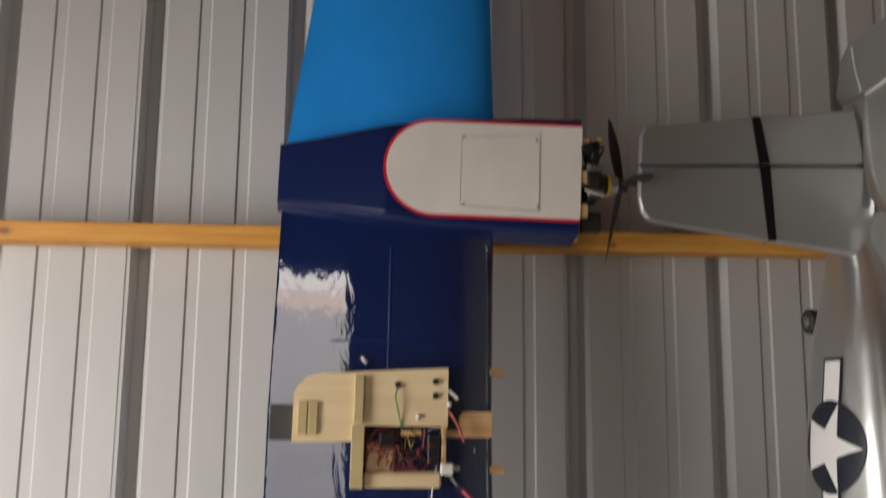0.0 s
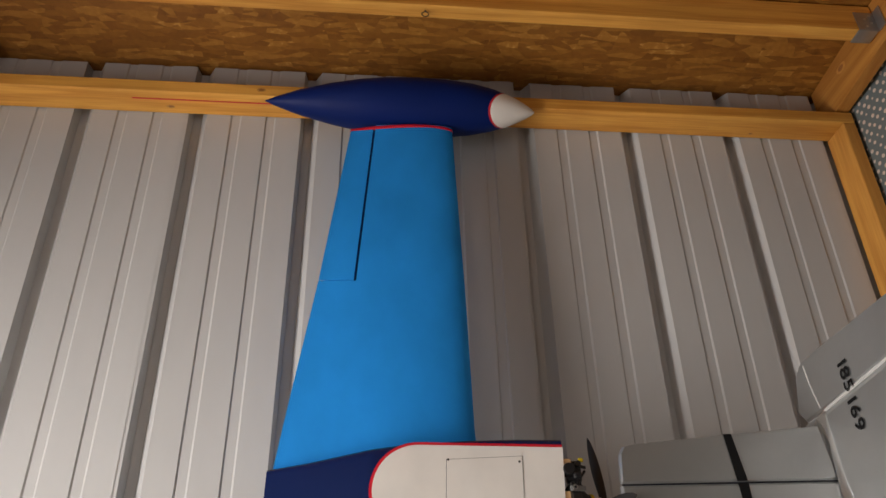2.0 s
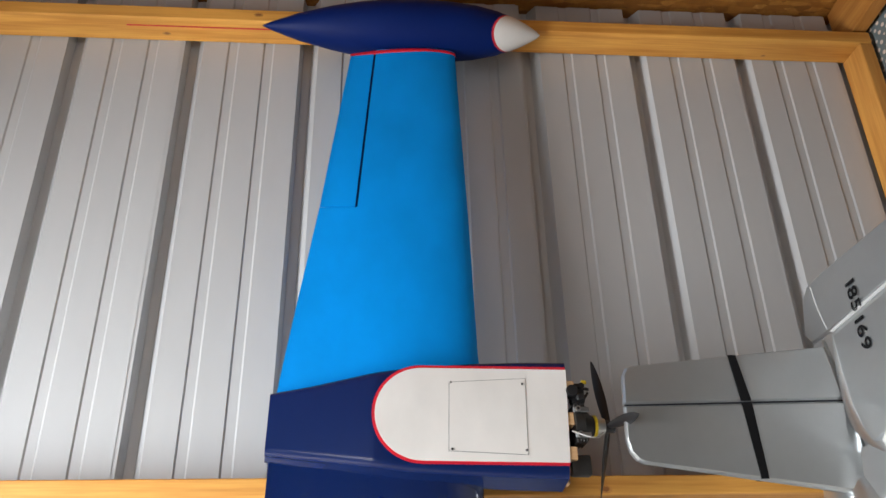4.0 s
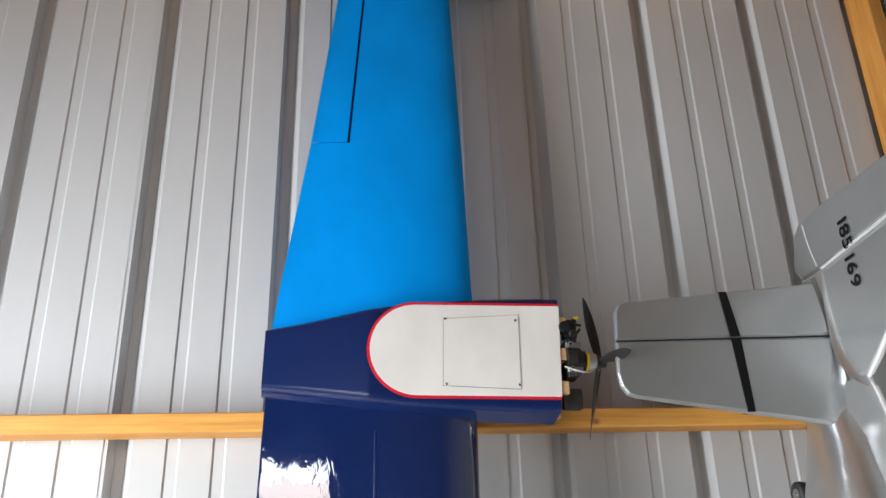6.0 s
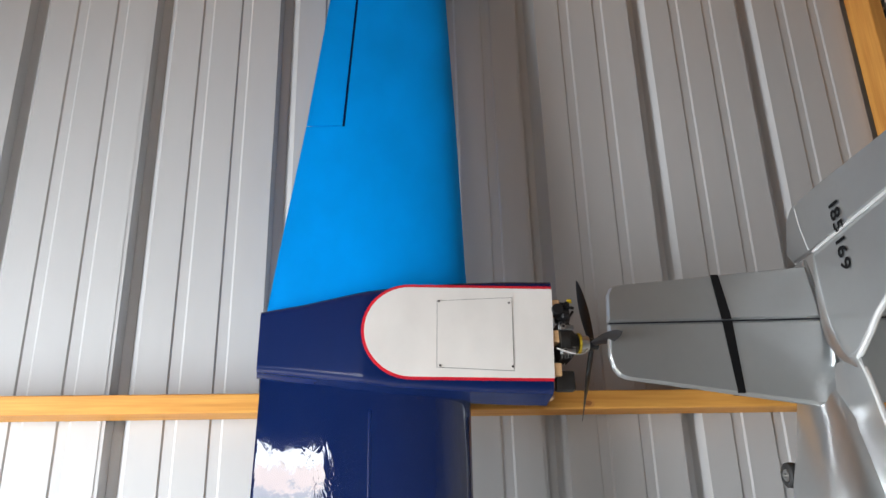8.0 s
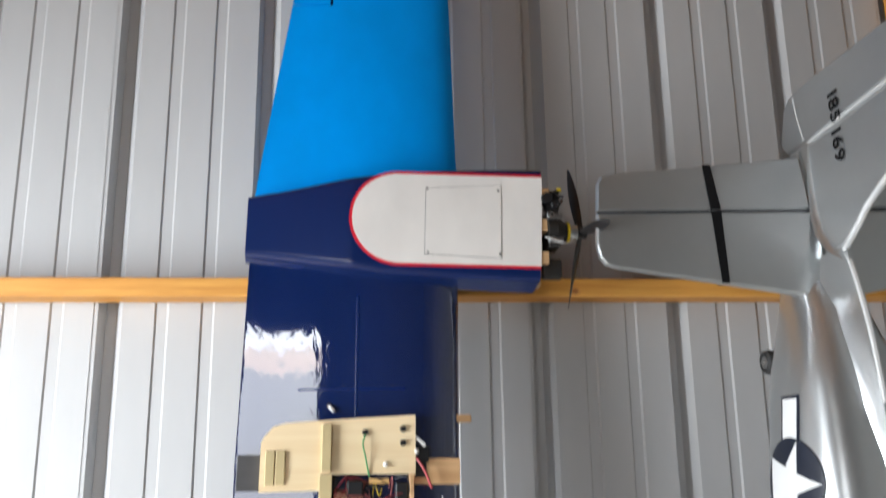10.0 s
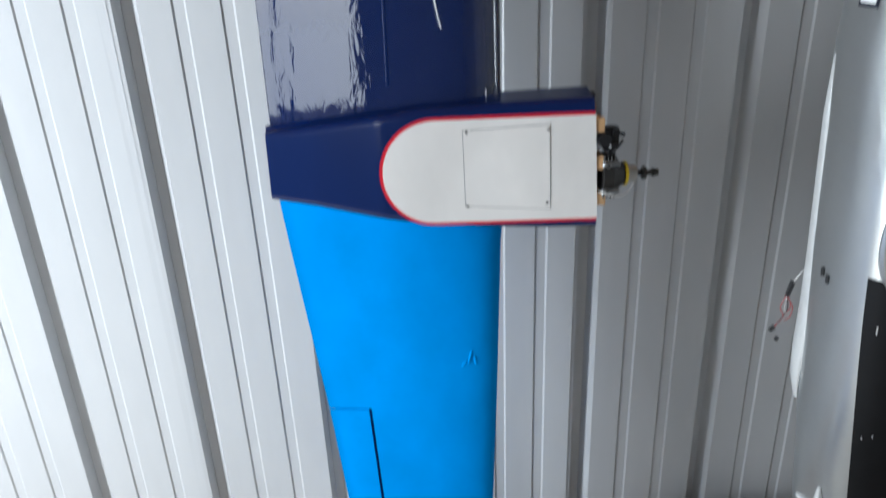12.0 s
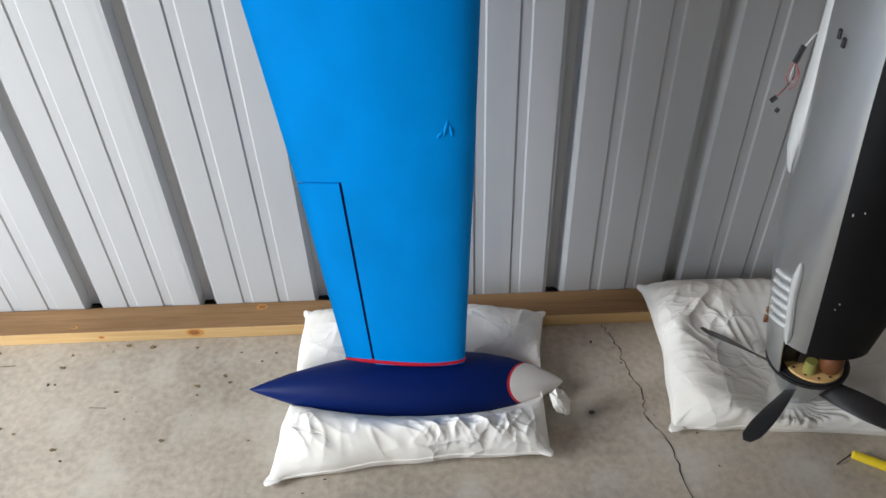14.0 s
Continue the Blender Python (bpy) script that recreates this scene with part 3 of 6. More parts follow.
def roof():
    bm = bmesh.new()
    y1 = BACK_Y - 0.2
    v = [bm.verts.new((x, y, roof_z(y) + d)) for d in (0, 0.012) for x, y in ((X_LEFT - .1, .09), (X_RIGHT + .3, .09), (X_RIGHT + .3, y1), (X_LEFT - .1, y1))]
    for f in ((0, 1, 2, 3), (4, 5, 6, 7), (0, 1, 5, 4), (1, 2, 6, 5), (2, 3, 7, 6), (3, 0, 4, 7)):
        bm.faces.new([v[i] for i in f])
    tagged(part("ceiling", bm, M_OSB), "golden-brown strand board under the sloping roof", "ceiling", kind="structure")
    # rafters run away from the wall, purlins hang between them in steel hangers
    for x in (1.214, -1.25):
        bm = bmesh.new()
        lo = [bm.verts.new((xx, y, roof_z(y) - 0.14 + dz)) for xx in (x, x + 0.038) for y, dz in ((-0.001, 0), (y1, 0), (y1, 0.137), (-0.001, 0.137))]
        for f in ((0, 1, 2, 3), (4, 5, 6, 7), (0, 1, 5, 4), (1, 2, 6, 5), (2, 3, 7, 6), (3, 0, 4, 7)):
            bm.faces.new([lo[i] for i in f])
        beam = tagged(part("trim_rafter", bm, M_PINE_Y), "orange pine rafter with a dark knot", "rafter", kind="structure")
        if x > 0:
            knots(beam, ((1.214, -0.155, 3.21, 0.010),), "side")
    for y in (-0.29, -0.90, -1.51, -2.12, -2.73, -3.34):
        for x0, x1 in ((-1.21, 1.212), (X_LEFT, -1.252)):
            z = roof_z(y)
            timber("trim_purlin", (x0, y - 0.042, z - 0.098), (x1, y, z - 0.006), M_PINE_X, "orange pine purlin between the rafters")
    z = roof_z(-0.29)
    h = empty("joist_hanger", pose(1.21, -0.311, z - 0.098), "galvanised steel joist hanger nailed to the rafter", "bracket", kind="structure")
    part("hanger_plate", boxes(((-0.055, -0.0245, -0.002), (-0.001, -0.0225, 0.062), 0.0005)), M_GALV, h)
    part("hanger_seat", boxes(((-0.055, -0.0225, -0.004), (-0.001, 0.022, -0.0005), 0.0005)), M_GALV, h)
    part("hanger_flange", boxes(((-0.0012, -0.052, -0.004), (0.0025, -0.0245, 0.062), 0.0005)), M_GALV, h)
    for k in range(4):
        bm = bmesh.new()
        tube(bm, (-0.03 + 0.016 * (k % 2), -0.0243, 0.010 + 0.013 * k), (-0.03 + 0.016 * (k % 2), -0.0262, 0.010 + 0.013 * k), 0.0035, seg=8)
        part("nail", bm, M_ALU, h)


roof()


def curtain():
    """The dotted cloth that closes the side of the bay, in soft upright folds."""
    bm = bmesh.new()
    rows = []
    for i in range(26):
        z = 0.02 + 3.5 * i / 25
        rows.append([bm.verts.new((1.275 + 0.008 * math.sin(y * 17 + 0.6 * math.sin(z * 1.3)) + 0.004 * noise.noise((y * 5, z * 2, 1)), y, z)) for y in (-0.03 - 2.6 * j / 90 for j in range(91))])
    for a, b in zip(rows, rows[1:]):
        for j in range(90):
            bm.faces.new((a[j], a[j + 1], b[j + 1], b[j]))
    ob = part("dotted_curtain", bm, M_CURTAIN, smooth=True)
    sol = ob.modifiers.new("thick", "SOLIDIFY")
    sol.thickness = 0.0015
    return tagged(ob, "grey-blue cloth curtain printed with pale dots", "curtain")


curtain()


def rear_walls():
    """Plain walls that close the bay behind the camera, with the doorway left open."""
    t = 0.1
    for name, lo, hi in (("wall_east", (X_RIGHT + 0.02, BACK_Y, 0), (X_RIGHT + 0.02 + t, 0.05, 4.1)),
                         ("wall_west_a", (X_LEFT - t, BACK_Y, 0), (X_LEFT, SIDE_Y0, 4.1)),
                         ("wall_west_b", (X_LEFT - t, SIDE_Y1, 0), (X_LEFT, 0.05, 4.1)),
                         ("wall_west_lintel", (X_LEFT - t, SIDE_Y0, SIDE_H), (X_LEFT, SIDE_Y1, 4.1)),
                         ("wall_south_a", (X_LEFT, BACK_Y - t, 0), (DOOR_X0, BACK_Y, 4.1)),
                         ("wall_south_b", (DOOR_X1, BACK_Y - t, 0), (X_RIGHT + 0.1, BACK_Y, 4.1)),
                         ("wall_south_sill", (DOOR_X0, BACK_Y - t, 0), (DOOR_X1, BACK_Y, DOOR_Z0)),
                         ("wall_south_lintel", (DOOR_X0, BACK_Y - t, DOOR_H), (DOOR_X1, BACK_Y, 4.1))):
        tagged(part(name, boxes((lo, hi)), M_PLASTER), "plain dim lining of the shed", "wall", kind="structure")


rear_walls()


# ---- the blue model wing, stood on one tip ----
WING = Matrix(((0.9995, 0.0093, 0.0431, 0.0758), (0.0424, 0.0715, -0.9970, -0.2111), (-0.0124, 0.9979, 0.0710, 1.5475), (0, 0, 0, 1)))
PLAN = ((0.0, -0.372, 0.024), (0.50, -0.366, 0.029), (0.92, -0.312, 0.018), (1.42, -0.260, -0.001))


def section(s, f0=0.0, f1=1.0, k=14, thick=0.135):
    """A ring of the wing's profile at span s, between two fractions of the chord (0 at the nose)."""
    te, le = table(PLAN, abs(s))
    ch = le - te
    th = thick * (1 - 0.18 * min(1, abs(s) / 1.4))
    def half(f):
        return max(0.0012, 5 * th * ch * (0.2969 * math.sqrt(f) - 0.126 * f - 0.3516 * f * f + 0.2843 * f ** 3 - 0.1036 * f ** 4))
    fs = [f0 + (f1 - f0) * (1 - math.cos(math.pi * i / k)) / 2 for i in range(k + 1)]
    up = [(le - f * ch, s, half(f)) for f in fs]
    dn = [(le - f * ch, s, -half(f) * 0.9) for f in reversed(fs)]
    if f0 == 0.0:
        dn = dn[:-1]
        up[0] = (le, s, 0.0)
    return up + dn


def hinge(s):
    te, le = table(PLAN, abs(s))
    h = table(((0.90, -0.2305), (1.41, -0.200)), abs(s))[0]
    return (le - h) / (le - te)


def top_of_wing(c, s):
    te, le = table(PLAN, abs(s))
    f = min(1, max(0, (le - c) / (le - te)))
    th = 0.135 * (1 - 0.18 * min(1, abs(s) / 1.4))
    return max(0.0012, 5 * th * (le - te) * (0.2969 * math.sqrt(f) - 0.126 * f - 0.3516 * f * f + 0.2843 * f ** 3 - 0.1036 * f ** 4))


wing = empty("model_aircraft_wing", WING, "large two-tone blue model wing stood on its tip against the wall", "model wing")


def wing_skin():
    # the colour change runs slantwise beside the nacelle
    def slant(sgn):
        return [(c, sgn * (0.492 + 0.175 * (c + 0.36)), n) for c, ss, n in section(sgn * 0.5)]
    stations = [-0.46 + 0.92 * i / 14 for i in range(15)]
    part("centre_section", loft(bmesh.new(), [slant(-1)] + [section(s) for s in stations] + [slant(1)]), M_NAVY, wing, "glossy navy film", smooth=True)
    for sgn in (1, -1):
        inner = 0.923
        rings = [slant(sgn)] + [section(sgn * lerp(0.59, inner, i / 5)) for i in range(6)]
        part("outer_panel", loft(bmesh.new(), rings), M_BLUE, wing, "bright blue film", smooth=True)
        outer = [sgn * lerp(inner, 1.407, i / 8) for i in range(9)]
        def skew(ring, u):
            return [(c, ss + sgn * 0.075 * (c + 0.13) * u * u, n) for c, ss, n in ring]
        part("tip_panel", loft(bmesh.new(), [skew(section(s, 0.0, hinge(s)), i / 8) for i, s in enumerate(outer)]), M_BLUE, wing, "bright blue film", smooth=True)
        ail = [sgn * lerp(inner + 0.0025, 1.392, i / 8) for i in range(9)]
        rings = []
        for s in ail:
            te, le = table(PLAN, abs(s))
            rings.append(skew(section(s, hinge(s) + 0.0055 / (le - te), 1.0), (abs(s) - inner) / (1.407 - inner)))
        gap = []
        for sp in ail:
            te, le = table(PLAN, abs(sp))
            f = hinge(sp)
            gap.append([(c, ss, n * 0.55) for c, ss, n in section(sp, f - 0.01, f + 0.016 / (le - te), k=4)])
        part("hinge_strip", loft(bmesh.new(), gap), M_NAVY_FLAT, wing, "dark blue hinge gap")
        part("aileron", loft(bmesh.new(), rings), M_BLUE, wing, "bright blue aileron, set down a little", smooth=True)


TANK = ((-0.4885, 0.0012), (-0.46, 0.012), (-0.40, 0.031), (-0.32, 0.050), (-0.25, 0.062), (-0.18, 0.0695), (-0.10, 0.0725), (-0.02, 0.0710), (0.05, 0.0645), (0.11, 0.0528),
        (0.155, 0.0385), (0.19, 0.0236), (0.212, 0.0122), (0.2225, 0.0056), (0.2272, 0.001))


def tank_axis(c):
    """Span of the tank's middle line: the tanks toe outwards at the nose."""
    return 1.4645 + 0.052 * (c + 0.4885)


def tip_tank(sgn):
    def point(c, w, grow=0.0):
        r = table(TANK, c)[0] + grow
        return (c, sgn * (tank_axis(c) + r * math.cos(w)), r * 1.16 * math.sin(w))
    turn = [2 * math.pi * i / 48 for i in range(48)]
    fine = [lerp(a[0], b[0], j / 3) for a, b in zip(TANK, TANK[1:]) for j in range(3)] + [TANK[-1][0]]
    body = part("tip_tank", loft(bmesh.new(), [[point(c, w) for w in turn] for c in fine]), M_NAVY_FLAT, wing, "navy torpedo-shaped tip tank", smooth=True)
    # white nose, scalloped: its edge bulges back on the flat faces
    def edge(w):
        return 0.166 - 0.070 * ((1 + math.cos(w - radians(135))) / 2) ** 2.4
    for name, mat, back, grow, label in (("nose_cap", M_WHITE, 0.0, 0.0009, "white nose cap"), ("red_band", M_RED, -0.006, 0.0005, "thin red edging")):
        def end(w):
            return 0.2278 if back == 0.0 else edge(w) + 0.003
        rings = [[point(lerp(edge(w) + back, end(w), u), w, grow if 0 < u < 1 or back == 0.0 and u else -0.001) for w in turn] for u in (0, 0.001, 0.12, 0.25, 0.4, 0.55, 0.7, 0.82, 0.92, 0.98, 1.0)]
        part(name, loft(bmesh.new(), rings), mat, body, label, smooth=True)
    # red line where the wing meets the tank
    pts = section(sgn * 1.395)
    big = [[(c + (0.002 if c > -0.1 else -0.002), sgn * (1.400 + 0.075 * (c + 0.13) - 0.008 * ((c + 0.11) / 0.15) ** 2 + d), n * 1.08 + (0.0018 if n > 0 else -0.0018)) for c, s, n in pts] for d in (-0.002, 0.0040)]
    part("root_stripe", loft(bmesh.new(), big), M_RED, body, "red joint stripe", smooth=False)


wing_skin()
for sgn in (1, -1):
    tip_tank(sgn)


# nacelle plan: chord place, inner and outer edge along the span, height over the wing's middle plane
NAC = ((-0.368, 0.346, 0.464, 0.020), (-0.30, 0.335, 0.476, 0.0345), (-0.24, 0.326, 0.487, 0.0472), (-0.192, 0.319, 0.496, 0.0573), (-0.184, 0.318, 0.497, 0.0592), (-0.174, 0.317, 0.499, 0.060), (-0.12, 0.310, 0.508, 0.060),
       (0.0, 0.304, 0.520, 0.060), (0.10, 0.301, 0.526, 0.060), (0.190, 0.300, 0.528, 0.060))


OUT = 0.0255        # the nacelles' distance from the wing's middle, added to the plan above


def nose_line(s):
    """The front edge slants: its outer end stands forward."""
    return 0.177 + 0.050 * (abs(s) - OUT - 0.323)


def nacelle(sgn, with_prop):
    rings = []
    for c, a, b, h in NAC:
        a, b = a + OUT, b + OUT
        r = min(0.013, h * 0.5)
        mid_n = min(0.010, h * 0.3)
        ring = [(c, a - 0.009, 0.0), (c, a - 0.007, mid_n), (c, a - 0.001, max(mid_n + 0.002, h - r - 0.004))]
        for i in range(6):
            w = math.pi / 2 * i / 5
            ring.append((c, a + r - r * math.cos(w), h - r + r * math.sin(w)))
        ring += [(c, lerp(a + r, b - r, u), h) for u in (0.03, 0.2, 0.5, 0.8, 0.97)]
        for i in range(6):
            w = math.pi / 2 * (1 - i / 5)
            ring.append((c, b - r + r * math.cos(w), h - r + r * math.sin(w)))
        ring += [(c, b, max(mid_n + 0.002, h - r - 0.004)), (c, b + 0.001, mid_n), (c, b + 0.001, 0.0)]
        rings.append([(x - 0.007 * (x < -0.35) if x < 0.15 else nose_line(s), sgn * s, n) for x, s, n in ring])
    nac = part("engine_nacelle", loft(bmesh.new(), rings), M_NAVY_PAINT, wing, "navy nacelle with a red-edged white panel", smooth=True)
    mid, rad = 0.4165 + OUT, 0.088

    def outline(grow, front):
        pts = [(nose_line(mid - rad) + front, mid - rad - grow), (-0.092, mid - rad - grow)]
        for i in range(1, 24):
            w = -math.pi / 2 - math.pi * i / 24
            pts.append((-0.092 + (0.088 + grow) * math.cos(w), mid + (rad + grow) * math.sin(w)))
        pts += [(-0.092, mid + rad + grow), (nose_line(mid + rad) + front, mid + rad + grow + 0.004)]
        return [(x, sgn * s) for x, s in pts]
    part("red_edging", slab(bmesh.new(), outline(0.0055, 0.0005), 0.055, 0.0612), M_RED, nac, "red edging line")
    white = part("white_panel", slab(bmesh.new(), outline(0.0, 0.0012), 0.055, 0.0622), M_WHITE, nac, "white covered belly panel")
    # access hatch: a plate in a shallow dark joint, four screws
    x0, x1, s0, s1 = -0.044, 0.105, 0.344 + OUT, 0.483 + OUT
    def rect(g):
        return [(x0 - g, sgn * (s0 + 0.003 - g)), (x1 - 0.004 + g, sgn * (s0 - 0.002 - g)), (x1 + g, sgn * (s1 + 0.005 + g)), (x0 + 0.003 - g, sgn * (s1 - 0.006 + g))]
    part("hatch_joint", slab(bmesh.new(), rect(0.0008), 0.058, 0.0625), M_DARK, nac)
    hatch = part("access_hatch", slab(bmesh.new(), rect(0.0), 0.058, 0.0631), M_WHITE, nac, "square white access hatch")
    for x in (x0 + 0.006, x1 - 0.006):
        for s in (s0 + 0.006, s1 - 0.006):
            bm = bmesh.new()
            tube(bm, (x, sgn * s, 0.0625), (x, sgn * s, 0.0642), 0.0026, 0.0020, seg=10)
            part("screw", bm, M_CAST, nac)
    # firewall and wooden engine bearers
    part("firewall", boxes(((0.166, min(sgn * (.312 + OUT), sgn * (.516 + OUT)), 0.003), (0.1795, max(sgn * (.312 + OUT), sgn * (.516 + OUT)), 0.054))), M_BALSA, nac)
    for s in (0.475, 0.412, 0.347):
        part("bearer", boxes(((0.172, sgn * (s + OUT) - 0.012, 0.022), (nose_line(s + OUT) + 0.0165, sgn * (s + OUT) + 0.012, 0.0605), 0.001)), M_BALSA, nac, "bare wooden bearer")
    part("corner_pin", boxes(((0.170, sgn * (0.303 + OUT) - 0.006, 0.01), (0.185, sgn * (0.303 + OUT) + 0.006, 0.03), 0.003)), M_BALSA if sgn > 0 else M_BLACK, nac)
    engine(sgn, nac, with_prop)


def engine(sgn, nac, with_prop):
    s, n = (0.402 + OUT if with_prop else -0.436 - OUT), 0.045
    eng = empty("engine", WING @ Matrix.Translation((0.181, s, n)), "", "")
    eng.parent = wing
    eng.matrix_parent_inverse = WING.inverted()
    tagged(eng, label="dark cast model engine with alloy hub")
    bm = bmesh.new()
    tube(bm, (0.013, 0, 0), (0.030, 0, 0), 0.031, 0.031, 24)
    tube(bm, (0.030, 0, 0), (0.042, 0, 0), 0.032, 0.026, 24)
    tube(bm, (0.042, 0, 0), (0.052, 0, 0), 0.024, 0.019, 20)
    for i in range(4):
        box(bm, (0.013 + 0.006 * i, -0.037, -0.02), (0.0155 + 0.006 * i, 0.037, 0.024), 0.001)
    for w in (35, 145, 215, 325):
        a = radians(w)
        tube(bm, (0.013, 0.033 * math.cos(a), 0.033 * math.sin(a)), (0.036, 0.033 * math.cos(a), 0.033 * math.sin(a)), 0.006, 0.006, 8)
    part("crankcase", bm, M_CAST, eng, "dark cast crankcase", smooth=True)
    bm = bmesh.new()
    for i in range(7):
        tube(bm, (0.003, 0.0, -0.034 - 0.006 * i), (0.004 + 0.036, 0.0, -0.034 - 0.006 * i), 0.001, 0.001, 6)
        box(bm, (0.002, -0.02, -0.037 - 0.007 * i), (0.04, 0.02, -0.034 - 0.007 * i), 0.001)
    part("cylinder_fins", bm, M_CAST, eng, "finned cylinder")
    bm = bmesh.new()
    box(bm, (0.013, 0.042, -0.012), (0.042, 0.084, 0.010), 0.006, 2)
    box(bm, (0.022, 0.046, 0.004), (0.038, 0.060, 0.020), 0.003)
    tube(bm, (0.016, 0.078, 0.004), (0.050, 0.070, 0.010), 0.0035, 0.003, 8)
    tube(bm, (0.030, 0.040, 0.012), (0.046, 0.062, 0.014), 0.0025, 0.0025, 8)
    tube(bm, (0.014, 0.064, 0.006), (0.014, 0.064, 0.022), 0.013, 0.011, 14)
    tube(bm, (0.034, 0.076, 0.004), (0.034, 0.076, 0.016), 0.006, 0.006, 10)
    box(bm, (0.020, 0.030, -0.01), (0.036, 0.046, 0.010), 0.003)
    for i in range(3):
        box(bm, (0.012, 0.046 + 0.012 * i, 0.008), (0.030, 0.050 + 0.012 * i, 0.014), 0.001)
    part("carburettor", bm, M_BLACK, eng, "black carburettor", smooth=True)
    if with_prop:
        part("throttle_lever", boxes(((0.036, 0.080, 0.010), (0.046, 0.088, 0.013), 0.001)), M_YELLOW, eng, "yellow lever")
    bm = bmesh.new()
    box(bm, (0.004, -0.092, -0.018), (0.042, -0.054, 0.004), 0.004, 2)
    if with_prop:
        part("muffler", bm, M_CAST, eng, "grey muffler can", smooth=True)
    else:
        bm.free()
    for yy, zz in ((0.024, 0.028), (-0.024, 0.028)):
        bm = bmesh.new()
        tube(bm, (0.018, yy, zz), (0.018, yy, zz + 0.007), 0.0055, 0.005, 12)
        part("bolt_head", bm, M_ALU, eng)
        bm = bmesh.new()
        tube(bm, (0.018, yy, zz + 0.006), (0.018, yy, zz + 0.0076), 0.0028, 0.0028, 6)
        part("bolt_socket", bm, M_DARK, eng)
        part("mounting_lug", boxes(((0.010, yy - 0.005, zz - 0.004), (0.040, yy + 0.005, zz + 0.001), 0.001)), M_GALV, eng, "dull alloy mounting lug")
    bm = bmesh.new()
    tube(bm, (0.0525, 0, 0), (0.0575, 0, 0), 0.021, 0.021, 24)
    part("yellow_collar", bm, M_YELLOW, eng, "yellow collar", smooth=True)
    bm = bmesh.new()
    tube(bm, (0.0575, 0, 0), (0.074, 0, 0), 0.0165, 0.0155, 24)
    part("drive_washer", bm, M_ALU, eng, "alloy drive washer", smooth=True)
    bm = bmesh.new()
    wire(bm, ((0.002, -0.020, 0.034), (0.035, -0.030, 0.034), (0.056, -0.026, 0.022), (0.068, -0.014, 0.014)), 0.0014, 6)
    part("ignition_lead", bm, M_WIREWHITE, eng)
    if with_prop:
        bm = bmesh.new()
        tube(bm, (0.073, 0, 0), (0.094, 0, 0), 0.013, 0.011, 18)
        hub = part("propeller_hub", bm, M_BLACK, eng, "black hub", smooth=True)
        for k, w in enumerate((70, 190, 310)):
            part("propeller_blade", blade(0.166, 0.025), M_BLACK, eng, "black propeller blade", smooth=True).matrix_local = \
                Matrix.Translation((0.083, 0, 0)) @ Matrix.Rotation(radians(w), 4, "X") @ Matrix.Rotation(radians(90), 4, "Y") @ Matrix.Identity(4)
    else:
        bm = bmesh.new()
        tube(bm, (0.073, 0, 0), (0.086, 0, 0), 0.0045, 0.0045, 10)
        tube(bm, (0.086, 0, 0), (0.092, 0, 0), 0.012, 0.012, 6)
        tube(bm, (0.092, 0, 0), (0.104, 0, 0), 0.0045, 0.0045, 10)
        tube(bm, (0.104, 0, 0), (0.114, 0, 0), 0.008, 0.006, 6)
        part("bare_shaft", bm, M_CAST, eng, "bare threaded shaft with nut", smooth=False)


def blade(length, width, blunt=0.0):
    """A twisted propeller blade along +x of its own space."""
    rings = []
    for i in range(13):
        u = i / 12
        x = length * u
        w = width * lerp(0.45 + 1.15 * u - 1.35 * u ** 3, 0.42 + 1.5 * u - 1.15 * u * u, blunt) * 0.5 * (1 if u < 0.97 else lerp(0.4, 0.62, blunt))
        t = lerp(0.007, 0.0012, u) * 0.5
        tw = radians(lerp(62, 18, u))
        ring = []
        for j in range(12):
            a = 2 * math.pi * j / 12
            y, z = w * math.cos(a), t * math.sin(a)
            ring.append((x, y * math.cos(tw) - z * math.sin(tw), y * math.sin(tw) + z * math.cos(tw)))
        rings.append(ring)
    return loft(bmesh.new(), rings)


nacelle(1, True)
nacelle(-1, False)


